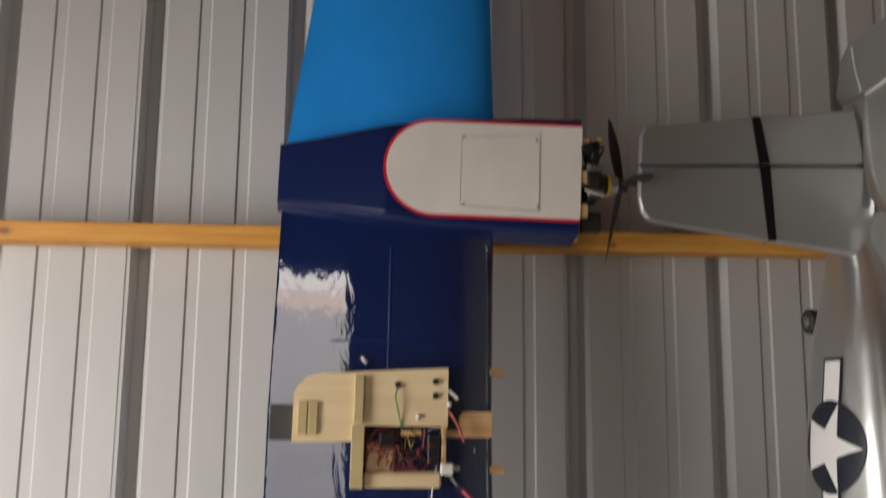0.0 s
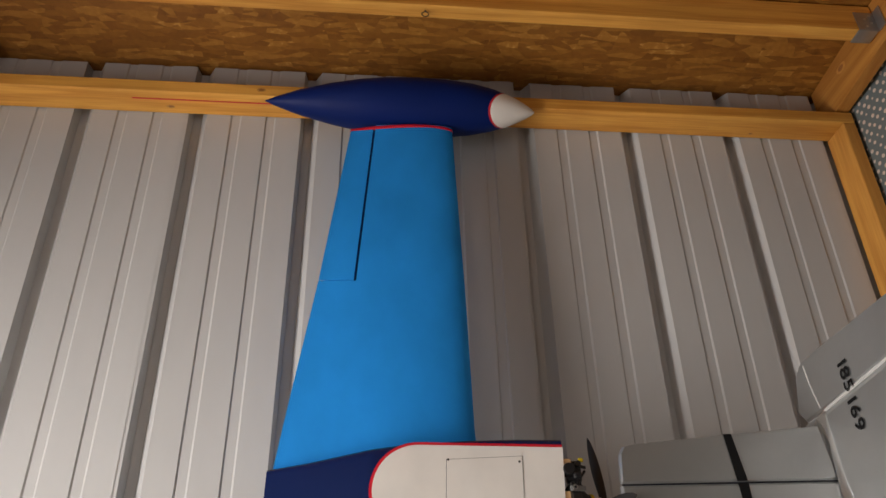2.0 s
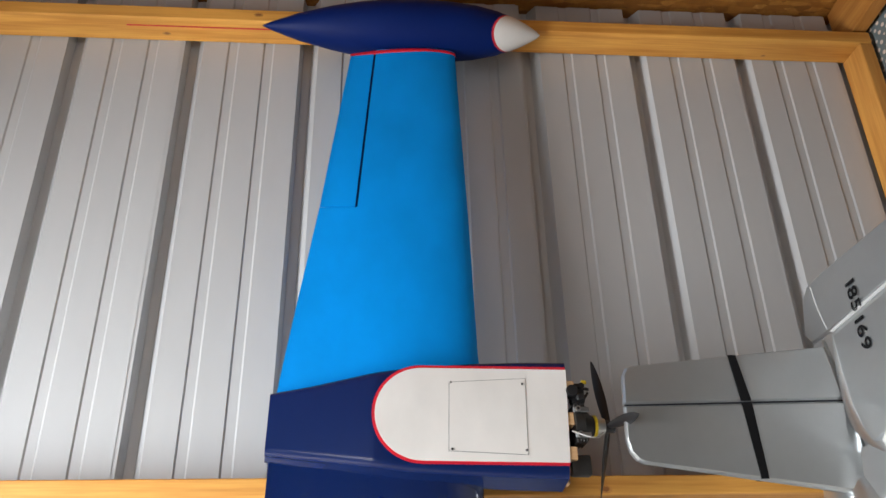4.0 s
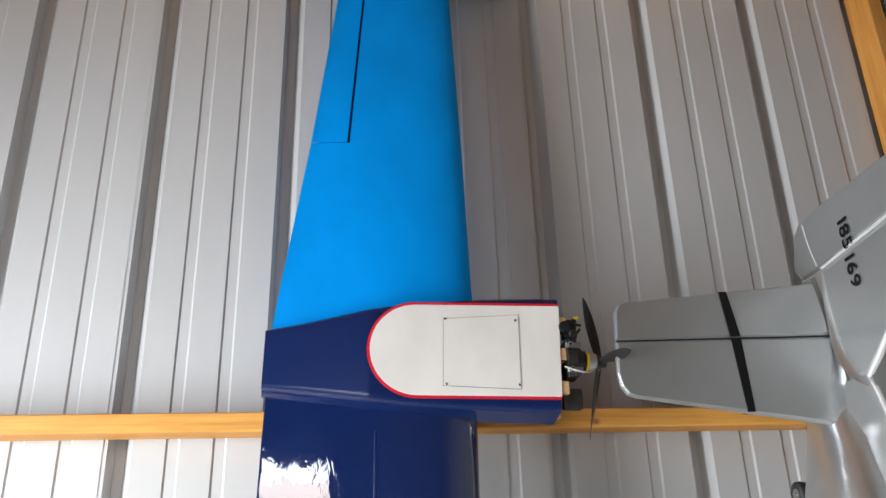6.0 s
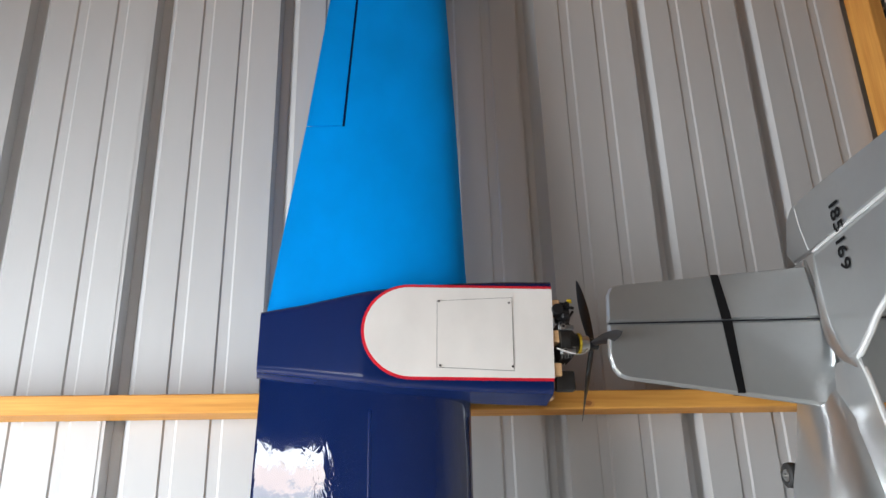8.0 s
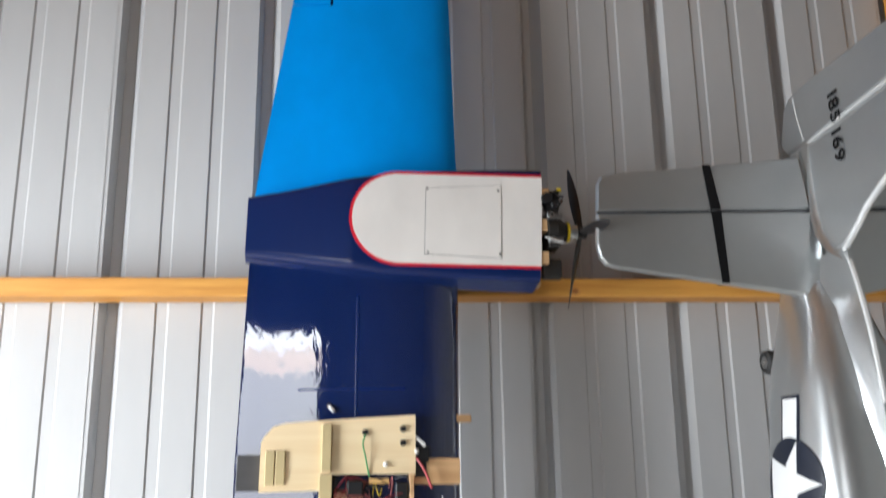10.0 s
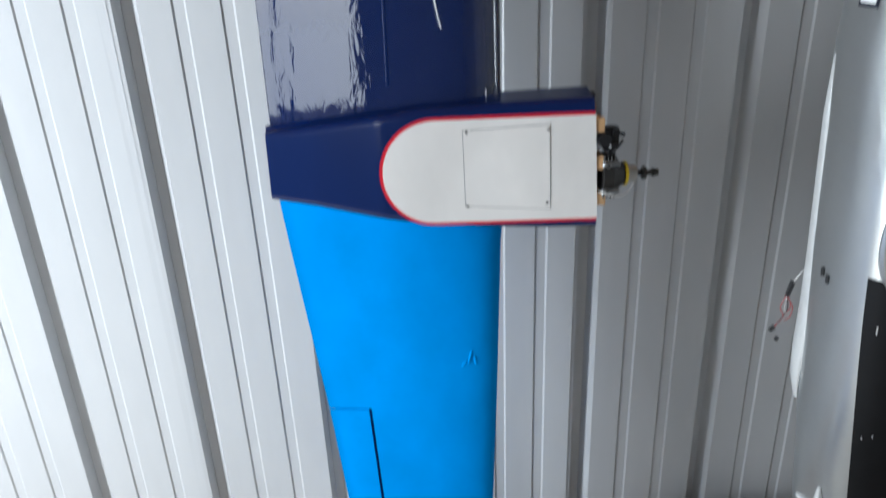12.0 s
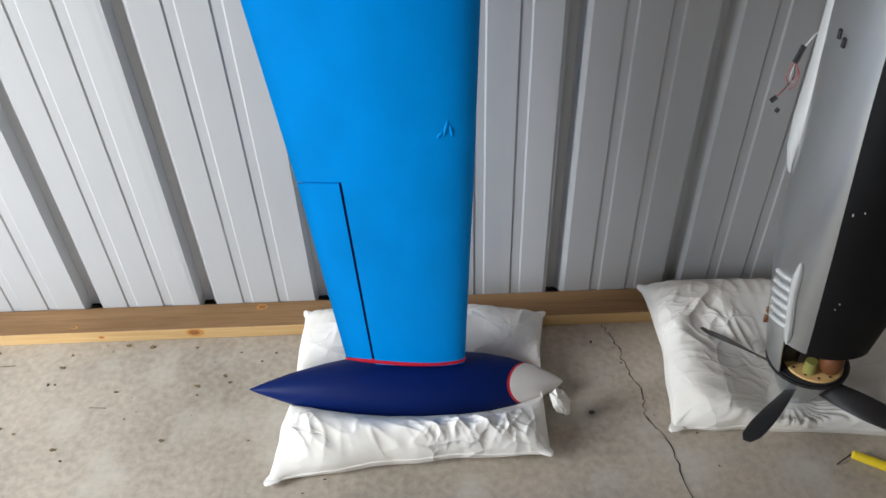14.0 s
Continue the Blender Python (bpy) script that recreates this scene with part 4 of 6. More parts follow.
def equipment_tray():
    """The plywood fuselage seat at the wing's middle, with its cover half off and the wiring showing."""
    tray = empty("equipment_tray", WING @ Matrix.Translation((0, 0.026, 0)), "bare plywood radio box at the wing's middle", "")
    tray.parent = wing
    tray.matrix_parent_inverse = WING.inverted()
    z0, z1 = 0.024, 0.046
    ol = [(-0.060, 0.054), (-0.205, 0.046), (-0.285, 0.040), (-0.305, 0.034), (-0.320, 0.018), (-0.325, 0.007), (-0.325, -0.074), (-0.215, -0.072), (-0.215, -0.046), (-0.06, -0.046)]
    part("cover_board", slab(bmesh.new(), ol, z0 - 0.01, z1), M_PLY, tray, "pale plywood cover board")
    part("cross_batten", boxes(((-0.222, -0.040, z1 - 0.002), (-0.206, 0.038, z1 + 0.008), 0.001)), M_OLIVE, tray, "olive cross batten")
    part("tail_batten", boxes(((-0.225, -0.149, z0 - 0.01), (-0.203, -0.046, z1 + 0.010), 0.001)), M_OLIVE, tray, "olive edge batten")
    bm = boxes(((-0.316, -0.062, z1 - 0.002), (-0.3005, -0.006, z1 + 0.004), 0.001), ((-0.2985, -0.062, z1 - 0.002), (-0.283, -0.006, z1 + 0.004), 0.001))
    part("slotted_block", bm, M_OLIVE, tray, "ribbed olive block")
    # the open bay below the cover
    part("bay_floor", boxes(((-0.205, -0.13, 0.012), (-0.062, -0.042, 0.020))), M_PLY, tray)
    part("bay_side", boxes(((-0.203, -0.148, 0.012), (-0.070, -0.122, z1 + 0.002), 0.004)), M_PLY, tray, "pale wooden bay side")
    part("bay_end", boxes(((-0.070, -0.126, 0.012), (-0.062, -0.044, z1 - 0.002), 0.001)), M_BALSA, tray)
    part("bay_block", boxes(((-0.200, -0.122, 0.018), (-0.150, -0.075, 0.036), 0.004)), M_PLY, tray)
    part("receiver", boxes(((-0.178, -0.085, 0.02), (-0.150, -0.056, 0.048), 0.003)), M_BLACK, tray, "black receiver")
    # added dark block: stands in for the shade deep in the bay
    part("bay_shade_block", boxes(((-0.146, -0.116, 0.018), (-0.078, -0.078, 0.025), 0.003, 2)), M_BAY, tray, "dark brown block painting the shade inside the bay")
    part("servo", boxes(((-0.094, -0.108, 0.02), (-0.074, -0.060, 0.044), 0.002)), M_BLACK, tray, "black servo")
    part("brass_bar", boxes(((-0.140, -0.062, 0.034), (-0.105, -0.053, 0.041), 0.001)), M_RINGPLY, tray)
    part("wooden_spar", boxes(((-0.062, -0.064, 0.030), (0.020, -0.020, 0.036), 0.001)), M_BALSA, tray, "tan balsa spar strip")
    part("spar_tape", boxes(((-0.060, -0.052, 0.034), (-0.040, -0.020, 0.0375), 0.001)), M_BLACK, tray)
    part("tail_tape", boxes(((-0.366, -0.072, 0.006), (-0.326, -0.012, 0.026), 0.002)), M_GREY, tray, "dark grey taped block")
    rng = random.Random(9)
    for k in range(25):
        x, y = rng.uniform(-0.19, -0.085), rng.uniform(-0.118, -0.052)
        pts = [(x, y, 0.03)]
        for j in range(3):
            pts.append((min(-0.075, max(-0.198, x + rng.uniform(-0.035, 0.035))), min(-0.05, max(-0.12, y + rng.uniform(-0.03, 0.03))), rng.uniform(0.03, 0.056)))
        bm = bmesh.new()
        wire(bm, pts, 0.0010, 6)
        part("cable", bm, rng.choice((M_SKIN, M_DULLRED, M_SKIN, M_BLACK, M_COPPER, M_BLACK, M_BAY, M_YELLOW if k % 7 == 0 else M_SKIN)), tray)
    for x, y, z in ((-0.082, 0.030, z1), (-0.082, 0.006, z1), (-0.148, 0.024, z1)):
        bm = bmesh.new()
        tube(bm, (x, y, z - 0.001), (x, y, z + 0.004), 0.0058, 0.0050, 14)
        part("dark_plug", bm, M_BLACK, tray)
    bm = bmesh.new()
    wire(bm, ((-0.148, 0.02, z1 + 0.003), (-0.152, 0.004, z1 + 0.008), (-0.148, -0.014, z1 + 0.006), (-0.14, -0.05, z1)), 0.0013, 6)
    part("cable", bm, M_GREEN, tray)
    for x, y in ((-0.112, -0.03), (-0.058, -0.008)):
        bm = bmesh.new()
        bmesh.ops.create_icosphere(bm, subdivisions=2, radius=0.0045, matrix=Matrix.Translation((x, y, z1 + 0.002)))
        part("glue_blob", bm, M_WIREWHITE, tray, smooth=True)
    part("white_tag", slab(bmesh.new(), [(-0.062, 0.014), (-0.058, 0.018), (-0.041, 0.003), (-0.045, -0.001)], 0.042, 0.045), M_WIREWHITE, tray, "white tag")
    part("white_plug", boxes(((-0.072, -0.126, 0.036), (-0.050, -0.107, 0.052), 0.002)), M_WIREWHITE, tray, "white plug")
    part("spar_block", boxes(((-0.061, -0.027, 0.034), (-0.036, 0.000, 0.042), 0.002)), M_BLACK, tray, "dark block beside the spar strip")
    part("clear_plug", boxes(((-0.050, -0.120, 0.040), (-0.038, -0.111, 0.048), 0.001)), M_ALU, tray)
    for mat, pts, r in ((M_WIREWHITE, ((-0.078, -0.11, 0.04), (-0.086, -0.16, 0.046), (-0.082, -0.20, 0.05), (-0.074, -0.235, 0.046)), 0.0014),
                        (M_STARBLUE, ((-0.06, -0.12, 0.04), (-0.045, -0.14, 0.05), (-0.035, -0.15, 0.052)), 0.003),
                        (M_PINKWIRE, ((-0.035, -0.15, 0.052), (-0.022, -0.163, 0.052), (-0.016, -0.170, 0.05)), 0.0034),
                        (M_WIREWHITE, ((-0.016, -0.170, 0.05), (-0.004, -0.182, 0.048)), 0.0034),
                        (M_SKIN, ((-0.058, -0.02, 0.046), (-0.045, -0.04, 0.05), (-0.032, -0.07, 0.046)), 0.0025)):
        bm = bmesh.new()
        wire(bm, pts, r, 6)
        part("loose_lead", bm, mat, tray)
    for y in (0.0506, -0.1199):
        bm = bmesh.new()
        box(bm, (-0.02, y - 0.007, -0.005), (0.047, y + 0.007, 0.009), 0.002)
        part("locating_dowel", bm, M_BALSA, tray, "pale wooden locating peg")


equipment_tray()


def film_creases():
    """A small crumple in the covering where something pressed it in: three short pinched ridges."""
    for c, sp, ln, ang in ((-0.035, -0.818, 0.034, 1.35), (-0.025, -0.824, 0.026, 1.75), (-0.046, -0.830, 0.020, 0.9)):
        rings = []
        for i in range(9):
            u = i / 8 - 0.5
            wide, tall = 0.0032 * (1 - 4 * u * u) + 0.0003, 0.0011 * (1 - 4 * u * u) + 0.0001
            x, y = c + ln * u * math.cos(ang), sp + ln * u * math.sin(ang)
            z = top_of_wing(x, y)
            rings.append([(x + wide * math.cos(a) * math.sin(ang), y - wide * math.cos(a) * math.cos(ang), z + tall * math.sin(a)) for a in (2 * math.pi * k / 8 for k in range(8))])
        part("film_crease", loft(bmesh.new(), rings), M_BLUE, wing, "pinched crease in the blue film", smooth=True)


film_creases()


def film_nicks():
    """Small pale nicks in the covering."""
    for c, sp, ln in ((-0.185, -0.508, 0.008), (0.0, -0.318, 0.010), (-0.01, -0.06, 0.006)):
        n = top_of_wing(c, sp) + 0.0006
        bm = boxes(((c - 0.0009, sp - ln / 2, n - 0.0005), (c + 0.0009, sp + ln / 2, n + 0.0003)))
        part("film_nick", bm, M_WIREWHITE, wing, "pale nick in the film")


film_nicks()


def film_seams():
    """Overlaps of the navy covering: low rounded ridges along the spar and a rib, and a cable stub through the film."""
    for a, b, wide in (((-0.1645, 0.300), (-0.1640, 0.080), 0.0030), ((-0.268, 0.1265), (-0.076, 0.1285), 0.0016), ((-0.1642, -0.15), (-0.1642, -0.30), 0.0030)):
        rings = []
        for i in range(13):
            c, sp = lerp(a[0], b[0], i / 12), lerp(a[1], b[1], i / 12)
            z = top_of_wing(c, sp)
            dx, dy = (wide, 0) if abs(a[0] - b[0]) < 0.02 else (0, wide)
            rings.append([(c + dx * math.cos(w), sp + dy * math.cos(w), z + 0.00035 * math.sin(w)) for w in (2 * math.pi * k / 10 for k in range(10))])
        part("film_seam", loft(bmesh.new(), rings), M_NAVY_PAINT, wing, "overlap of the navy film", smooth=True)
    z = top_of_wing(-0.2105, 0.096)
    bm = bmesh.new()
    tube(bm, (-0.2120, 0.0980, z - 0.002), (-0.2120, 0.0980, z + 0.0012), 0.0052, 0.0048, 16)
    hole = part("cable_hole", bm, M_DARK, wing, "dark cable hole in the film")
    bm = bmesh.new()
    wire(bm, ((-0.2110, 0.0965, z + 0.001), (-0.2075, 0.0925, z + 0.005), (-0.2030, 0.0880, z + 0.004)), 0.0034, 8)
    part("white_plug", bm, M_WIREWHITE, hole, "white plug stub")


film_seams()


# ---- the silver model aircraft, stood on its nose ----
NOSE, TAIL = Vector((0.801, -0.376, 0.1273)), Vector((0.7720, -0.2700, 2.1983))


def upright(foot, top, turn):
    """Axes of a body that stands on its nose."""
    z = (top - foot).normalized()
    x = Vector((math.cos(turn), math.sin(turn), 0))
    x = (x - z * x.dot(z)).normalized()
    y = z.cross(x)
    return Matrix(((x.x, y.x, z.x, foot.x), (x.y, y.y, z.y, foot.y), (x.z, y.z, z.z, foot.z), (0, 0, 0, 1)))


PLANE = upright(NOSE, TAIL, -0.0266)
DRAWN = upright(Vector((0.812, -0.352, 0.13)), Vector((0.768, -0.29, 2.2)), 0.0).inverted()
# height over the propeller, half width, half depth to the back (room side), half depth to the belly (wall side)
BODY = ((0.05, 0.083, 0.083, 0.083), (0.10, 0.094, 0.094, 0.092), (0.18, 0.105, 0.108, 0.104), (0.30, 0.119, 0.125, 0.117), (0.60, 0.130, 0.148, 0.135), (0.90, 0.134, 0.152, 0.14),
        (1.15, 0.137, 0.146, 0.135), (1.36, 0.124, 0.132, 0.125), (1.56, 0.097, 0.104, 0.105), (1.68, 0.064, 0.072, 0.086), (1.75, 0.050, 0.034, 0.074), (1.84, 0.028, 0.018, 0.058), (1.94, 0.013, 0.012, 0.042), (2.00, 0.006, 0.010, 0.030))


def body_at(h):
    for p, q in zip(BODY, BODY[1:]):
        if h <= q[0]:
            u = max(0.0, (h - p[0]) / (q[0] - p[0]))
            u = u * u * (3 - 2 * u) * 0.35 + u * 0.65
            return [lerp(a, b, u) for a, b in zip(p[1:], q[1:])]
    return list(BODY[-1][1:])


def boxy(h):
    """The section goes from round at the nose to flat-sided further back."""
    u = min(1, max(0, (h - 0.15) / 0.65))
    return lerp(0.9, 0.46, u * u * (3 - 2 * u))


def body_ring(h, a0=0, a1=360, k=48, grow=0.0):
    w, dt, db = body_at(h)
    ring = []
    for i in range(k):
        a = radians(a0 + (a1 - a0) * i / (k if a1 - a0 == 360 else k - 1))
        c, s = math.cos(a), math.sin(a)
        d = db if s > 0 else dt
        ring.append(((w + grow) * math.copysign(abs(c) ** boxy(h), c), (d + grow) * math.copysign(abs(s) ** 0.94, s), h))
    return ring


def side_x(h, y):
    w, dt, db = body_at(h)
    d = db if y > 0 else dt
    s = min(0.999, abs(y / d) ** (1 / 0.94))
    return -w * math.sqrt(1 - s * s) ** boxy(h)


jet = empty("silver_model_aircraft", PLANE, "silver model aeroplane without wings stood nose down on a pillow", "model aircraft")


def shell(name, h0, h1, a0, a1, mat, parent, label="", rows=14, grow=0.0, thick=0.003, k=40, narrow=0.0):
    """A piece of the fuselage skin between two heights and two angles."""
    bm = bmesh.new()
    grid = [[bm.verts.new(p) for p in body_ring(lerp(h0, h1, i / rows), a0 + narrow * (1 - i / rows), a1 - narrow * (1 - i / rows), k, grow)] for i in range(rows + 1)]
    inner = [[bm.verts.new(p) for p in body_ring(lerp(h0, h1, i / rows), a0 + narrow * (1 - i / rows), a1 - narrow * (1 - i / rows), k, grow - thick)] for i in range(rows + 1)]
    full = a1 - a0 == 360
    for g in (grid, inner):
        for a, b in zip(g, g[1:]):
            for i in range(k if full else k - 1):
                bm.faces.new((a[i], a[(i + 1) % k], b[(i + 1) % k], b[i]))
    for r in (0, -1):
        for i in range(k if full else k - 1):
            bm.faces.new((grid[r][i], grid[r][(i + 1) % k], inner[r][(i + 1) % k], inner[r][i]))
    if not full:
        for a, b, c, d in zip(grid, grid[1:], inner, inner[1:]):
            for i in (0, -1):
                bm.faces.new((a[i], b[i], d[i], c[i]))
    return part(name, bm, mat, parent, label, smooth=True)


def flat_surface(name, outline, axis, centre, half, mat, parent, label="", taper=0.45):
    """A thin tail surface: an outline in (u, h), thick in the middle and thin at its edge."""
    bm = bmesh.new()
    cu, ch = sum(p[0] for p in outline) / len(outline), sum(p[1] for p in outline) / len(outline)
    def put(u, h, n):
        return (u, n + centre, h) if axis == "x" else (n + centre, u, h)
    sides = []
    for sg in (1, -1):
        edge = [bm.verts.new(put(u, h, sg * half * taper)) for u, h in outline]
        ins = [bm.verts.new(put(lerp(u, cu, 0.025), lerp(h, ch, 0.07), sg * half)) for u, h in outline]
        for i in range(len(outline)):
            j = (i + 1) % len(outline)
            bm.faces.new((edge[i], edge[j], ins[j], ins[i]))
        bm.faces.new(ins)
        sides.append(edge)
    for i in range(len(outline)):
        j = (i + 1) % len(outline)
        bm.faces.new((sides[0][i], sides[0][j], sides[1][j], sides[1][i]))
    return part(name, bm, mat, parent, label)


def decal(name, outline, mat, parent, grow, label=""):
    """A painted mark laid on the curved side: outline in (y, h)."""
    bm = bmesh.new()
    f = bm.faces.new([bm.verts.new((0, y, h)) for y, h in outline])
    bmesh.ops.triangulate(bm, faces=[f])
    for _ in range(3):
        bmesh.ops.subdivide_edges(bm, edges=bm.edges[:], cuts=1, use_grid_fill=True)
    for v in bm.verts:
        v.co.x = side_x(v.co.z, v.co.y) - grow
    return part(name, bm, mat, parent, label)


def to_local(p):
    """The drawing of the tail is given for the body standing a little steeper, with its foot at (0.812, -0.352, 0.13)."""
    return DRAWN @ Vector(p)


def silver_aircraft():
    body = shell("fuselage", 0.15, 2.00, 0, 360, M_SILVER, jet, "silver-painted fuselage", rows=40, k=64)
    shell("cowl_cheek", 0.048, 0.151, 118, 207, M_SILVER, jet, "silver cowl cheek", rows=4)
    shell("antiglare_panel", 0.149, 0.82, 226, 314, M_MATT, jet, "matt black anti-glare panel", rows=20, grow=0.0016, thick=0.004, narrow=10.0)
    # nose: plywood ring, black rim, engine, spinner and four blades
    bm = bmesh.new()
    tube(bm, (0.004, -0.016, 0.046), (0.004, -0.016, 0.056), 0.060, 0.060, 40)
    former = part("nose_former", bm, M_RINGPLY, jet, "orange-tan plywood nose ring", smooth=True)
    for a in (200, 232, 262, 290, 322):
        bm = bmesh.new()
        p = Vector((0.004 + 0.051 * math.cos(radians(a)), -0.016 + 0.051 * math.sin(radians(a)), 0.0555))
        tube(bm, p, p + Vector((0, 0, 0.001)), 0.0030, 0.0030, 10)
        part("bolt_hole", bm, M_DARK, former)
    # near-black disc that closes the cowl behind the plywood ring
    bm = bmesh.new()
    tube(bm, (0, 0, 0.0462), (0, 0, 0.0505), 0.0800, 0.0800, 40)
    part("engine_bay_floor", bm, M_DARK, jet, "near-black engine bay floor", smooth=True)
    bm = bmesh.new()
    tube(bm, (0, 0, 0.038), (0, 0, 0.047), 0.0835, 0.0845, 48)
    part("cowl_rim", bm, M_BLACK, jet, "black rim", smooth=True)
    eng = part("nose_engine", boxes(((-0.066, -0.018, 0.051), (0.066, 0.068, 0.140), 0.008, 2), ((-0.050, -0.040, 0.105), (0.054, 0.0, 0.150), 0.006, 2), ((-0.036, -0.028, 0.06), (0.0, 0.0, 0.11), 0.004, 2)), M_CAST, jet, "dark oily engine block", smooth=True)
    bm = bmesh.new()
    bmesh.ops.create_uvsphere(bm, u_segments=20, v_segments=12, radius=0.024, matrix=Matrix.Translation((0.020, -0.052, 0.092)) @ Matrix.Diagonal((1, 1, 1.5, 1)))
    part("exhaust_can", bm, M_COPPER, jet, "rust-brown exhaust can", smooth=True)
    bm = bmesh.new()
    tube(bm, (-0.016, -0.045, 0.056), (-0.016, -0.045, 0.085), 0.014, 0.012, 16)
    part("fuel_filter", bm, M_FILTER, jet, "yellowed filter cup", smooth=True)
    bm = bmesh.new()
    tube(bm, (-0.03, -0.04, 0.115), (0.03, -0.045, 0.14), 0.010, 0.010, 12)
    part("intake_pipe", bm, M_ALU, jet, smooth=True)
    rings = []
    for h, r in ((0.040, 0.066), (0.020, 0.063), (-0.010, 0.056), (-0.040, 0.044), (-0.066, 0.030), (-0.084, 0.014), (-0.088, 0.002)):
        rings.append([(r * math.cos(a), r * math.sin(a), h) for a in (2 * math.pi * i / 36 for i in range(36))])
    part("spinner", loft(bmesh.new(), rings), M_SILVER, jet, "silver spinner pressed into the pillow", smooth=True)
    for w in (47, 137, 225, 318):
        b = part("propeller_blade", blade(0.240, 0.060, 0.55), M_BLACK, jet, "broad black propeller blade", smooth=True)
        b.matrix_local = Matrix.Translation((0, 0, -0.012)) @ Matrix.Rotation(radians(w), 4, "Z")
    # louvres on the cowl side, their catch of light put into a lighter silver
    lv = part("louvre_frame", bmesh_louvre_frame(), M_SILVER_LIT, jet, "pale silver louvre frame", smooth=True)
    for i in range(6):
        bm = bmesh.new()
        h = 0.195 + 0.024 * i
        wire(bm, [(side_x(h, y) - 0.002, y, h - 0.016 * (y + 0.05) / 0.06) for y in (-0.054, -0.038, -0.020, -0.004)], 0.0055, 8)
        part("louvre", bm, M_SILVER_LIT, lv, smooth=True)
    bm = bmesh.new()
    box(bm, (side_x(0.15, 0.03) - 0.006, 0.026, 0.130), (side_x(0.15, 0.03) + 0.004, 0.034, 0.150), 0.002)
    box(bm, (side_x(0.15, 0.03) - 0.005, 0.025, 0.157), (side_x(0.15, 0.03) + 0.004, 0.035, 0.172), 0.002)
    part("cowl_catch", bm, M_COPPER, jet, "brass cowl catch")
    # flared lip along the edge of the wing seat, painted in the lit silver
    lip = []
    for h, flare, r in ((0.488, 0.006, 0.003), (0.505, 0.008, 0.006), (0.54, 0.009, 0.0105), (0.60, 0.003, 0.0155), (0.70, -0.007, 0.019), (0.80, -0.009, 0.018), (0.93, -0.005, 0.014), (1.05, -0.001, 0.010), (1.14, -0.003, 0.007), (1.19, -0.004, 0.003)):
        w, dt, db = body_at(h)
        x, y = -w * math.cos(radians(30)) ** boxy(h) - flare * 0.9, db * 0.5 + flare * 0.3
        lip.append([(x + r * 0.8 * math.cos(a), y - 0.004 + r * 1.5 * math.sin(a), h) for a in (2 * math.pi * j / 16 for j in range(16))])
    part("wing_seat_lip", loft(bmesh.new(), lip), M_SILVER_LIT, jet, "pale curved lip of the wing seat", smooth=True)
    for y, h in ((-0.005, 0.786), (-0.023, 0.779)):
        bm = bmesh.new()
        box(bm, (side_x(h, y) - 0.004, y - 0.004, h - 0.008), (side_x(h, y) + 0.002, y + 0.004, h + 0.008), 0.001)
        part("switch", bm, M_BLACK, jet, "small black switch")
    # leads hanging out of the wing seat
    for mat, q, r in ((M_WIREWHITE, ((-0.112, 0.07, 0.775), (-0.130, 0.08, 0.750), (-0.143, 0.085, 0.723)), 0.0008),
                      (M_BLACK, ((-0.143, 0.085, 0.727), (-0.150, 0.087, 0.697)), 0.0052),
                      (M_DULLRED, ((-0.149, 0.087, 0.698), (-0.142, 0.085, 0.675), (-0.151, 0.088, 0.655), (-0.166, 0.09, 0.631)), 0.0011),
                      (M_DULLRED, ((-0.151, 0.087, 0.698), (-0.160, 0.087, 0.673), (-0.153, 0.088, 0.653), (-0.167, 0.09, 0.628)), 0.0011),
                      (M_BLACK, ((-0.150, 0.087, 0.698), (-0.146, 0.087, 0.670), (-0.155, 0.088, 0.650), (-0.166, 0.09, 0.630)), 0.0009),
                      (M_DULLRED, ((-0.150, 0.087, 0.696), (-0.138, 0.085, 0.674), (-0.141, 0.084, 0.655), (-0.150, 0.086, 0.645)), 0.0011),
                      (M_WIREWHITE, ((-0.150, 0.087, 0.694), (-0.153, 0.085, 0.668), (-0.144, 0.084, 0.660)), 0.0007),
                      (M_BLACK, ((-0.166, 0.09, 0.630), (-0.174, 0.091, 0.621)), 0.0046),
                      (M_BLACK, ((-0.157, 0.09, 0.606), (-0.161, 0.09, 0.600)), 0.0042)):
        bm = bmesh.new()
        wire(bm, q, r, 8)
        part("servo_lead", bm, mat, jet)
    # canopy
    cn = part("canopy_frame", canopy_frame(), M_SILVER, jet, "silver canopy frame", smooth=True)
    bm = bmesh.new()
    rings = []
    for i in range(11):
        u = i / 10
        h = lerp(0.83, 1.08, u)
        w, dt, db = body_at(h)
        rise = 0.085 * math.sin(math.pi * min(1, 0.18 + 0.9 * u)) ** 0.6
        rings.append([(lerp(0.100, 0.050, u * u) * math.cos(a), -dt + 0.03 - (rise + 0.03) * math.sin(a), h) for a in (math.pi * j / 16 for j in range(17))])
    loft(bm, rings, close_ends=True)
    gl = part("canopy_glass", bm, M_GLASS, jet, "clear bubble canopy", smooth=True)
    bm = bmesh.new()
    box(bm, (-0.085, -0.160, 0.84), (0.085, -0.14, 0.99), 0.01)
    part("cockpit_floor", bm, M_MATT, jet, "dark cockpit interior")
    # chips in the black paint
    for h, a, ln in ((0.53, 246, 0.003), (0.30, 247, 0.002), (0.315, 249, 0.0025), (0.735, 240, 0.014), (0.52, 238, 0.005)):
        pts = body_ring(h, a, a + 1, 2, 0.0034)
        bm = boxes(((pts[0][0] - 0.0007, pts[0][1] - 0.0006, h - ln / 2), (pts[0][0] + 0.0007, pts[0][1] + 0.0006, h + ln / 2)))
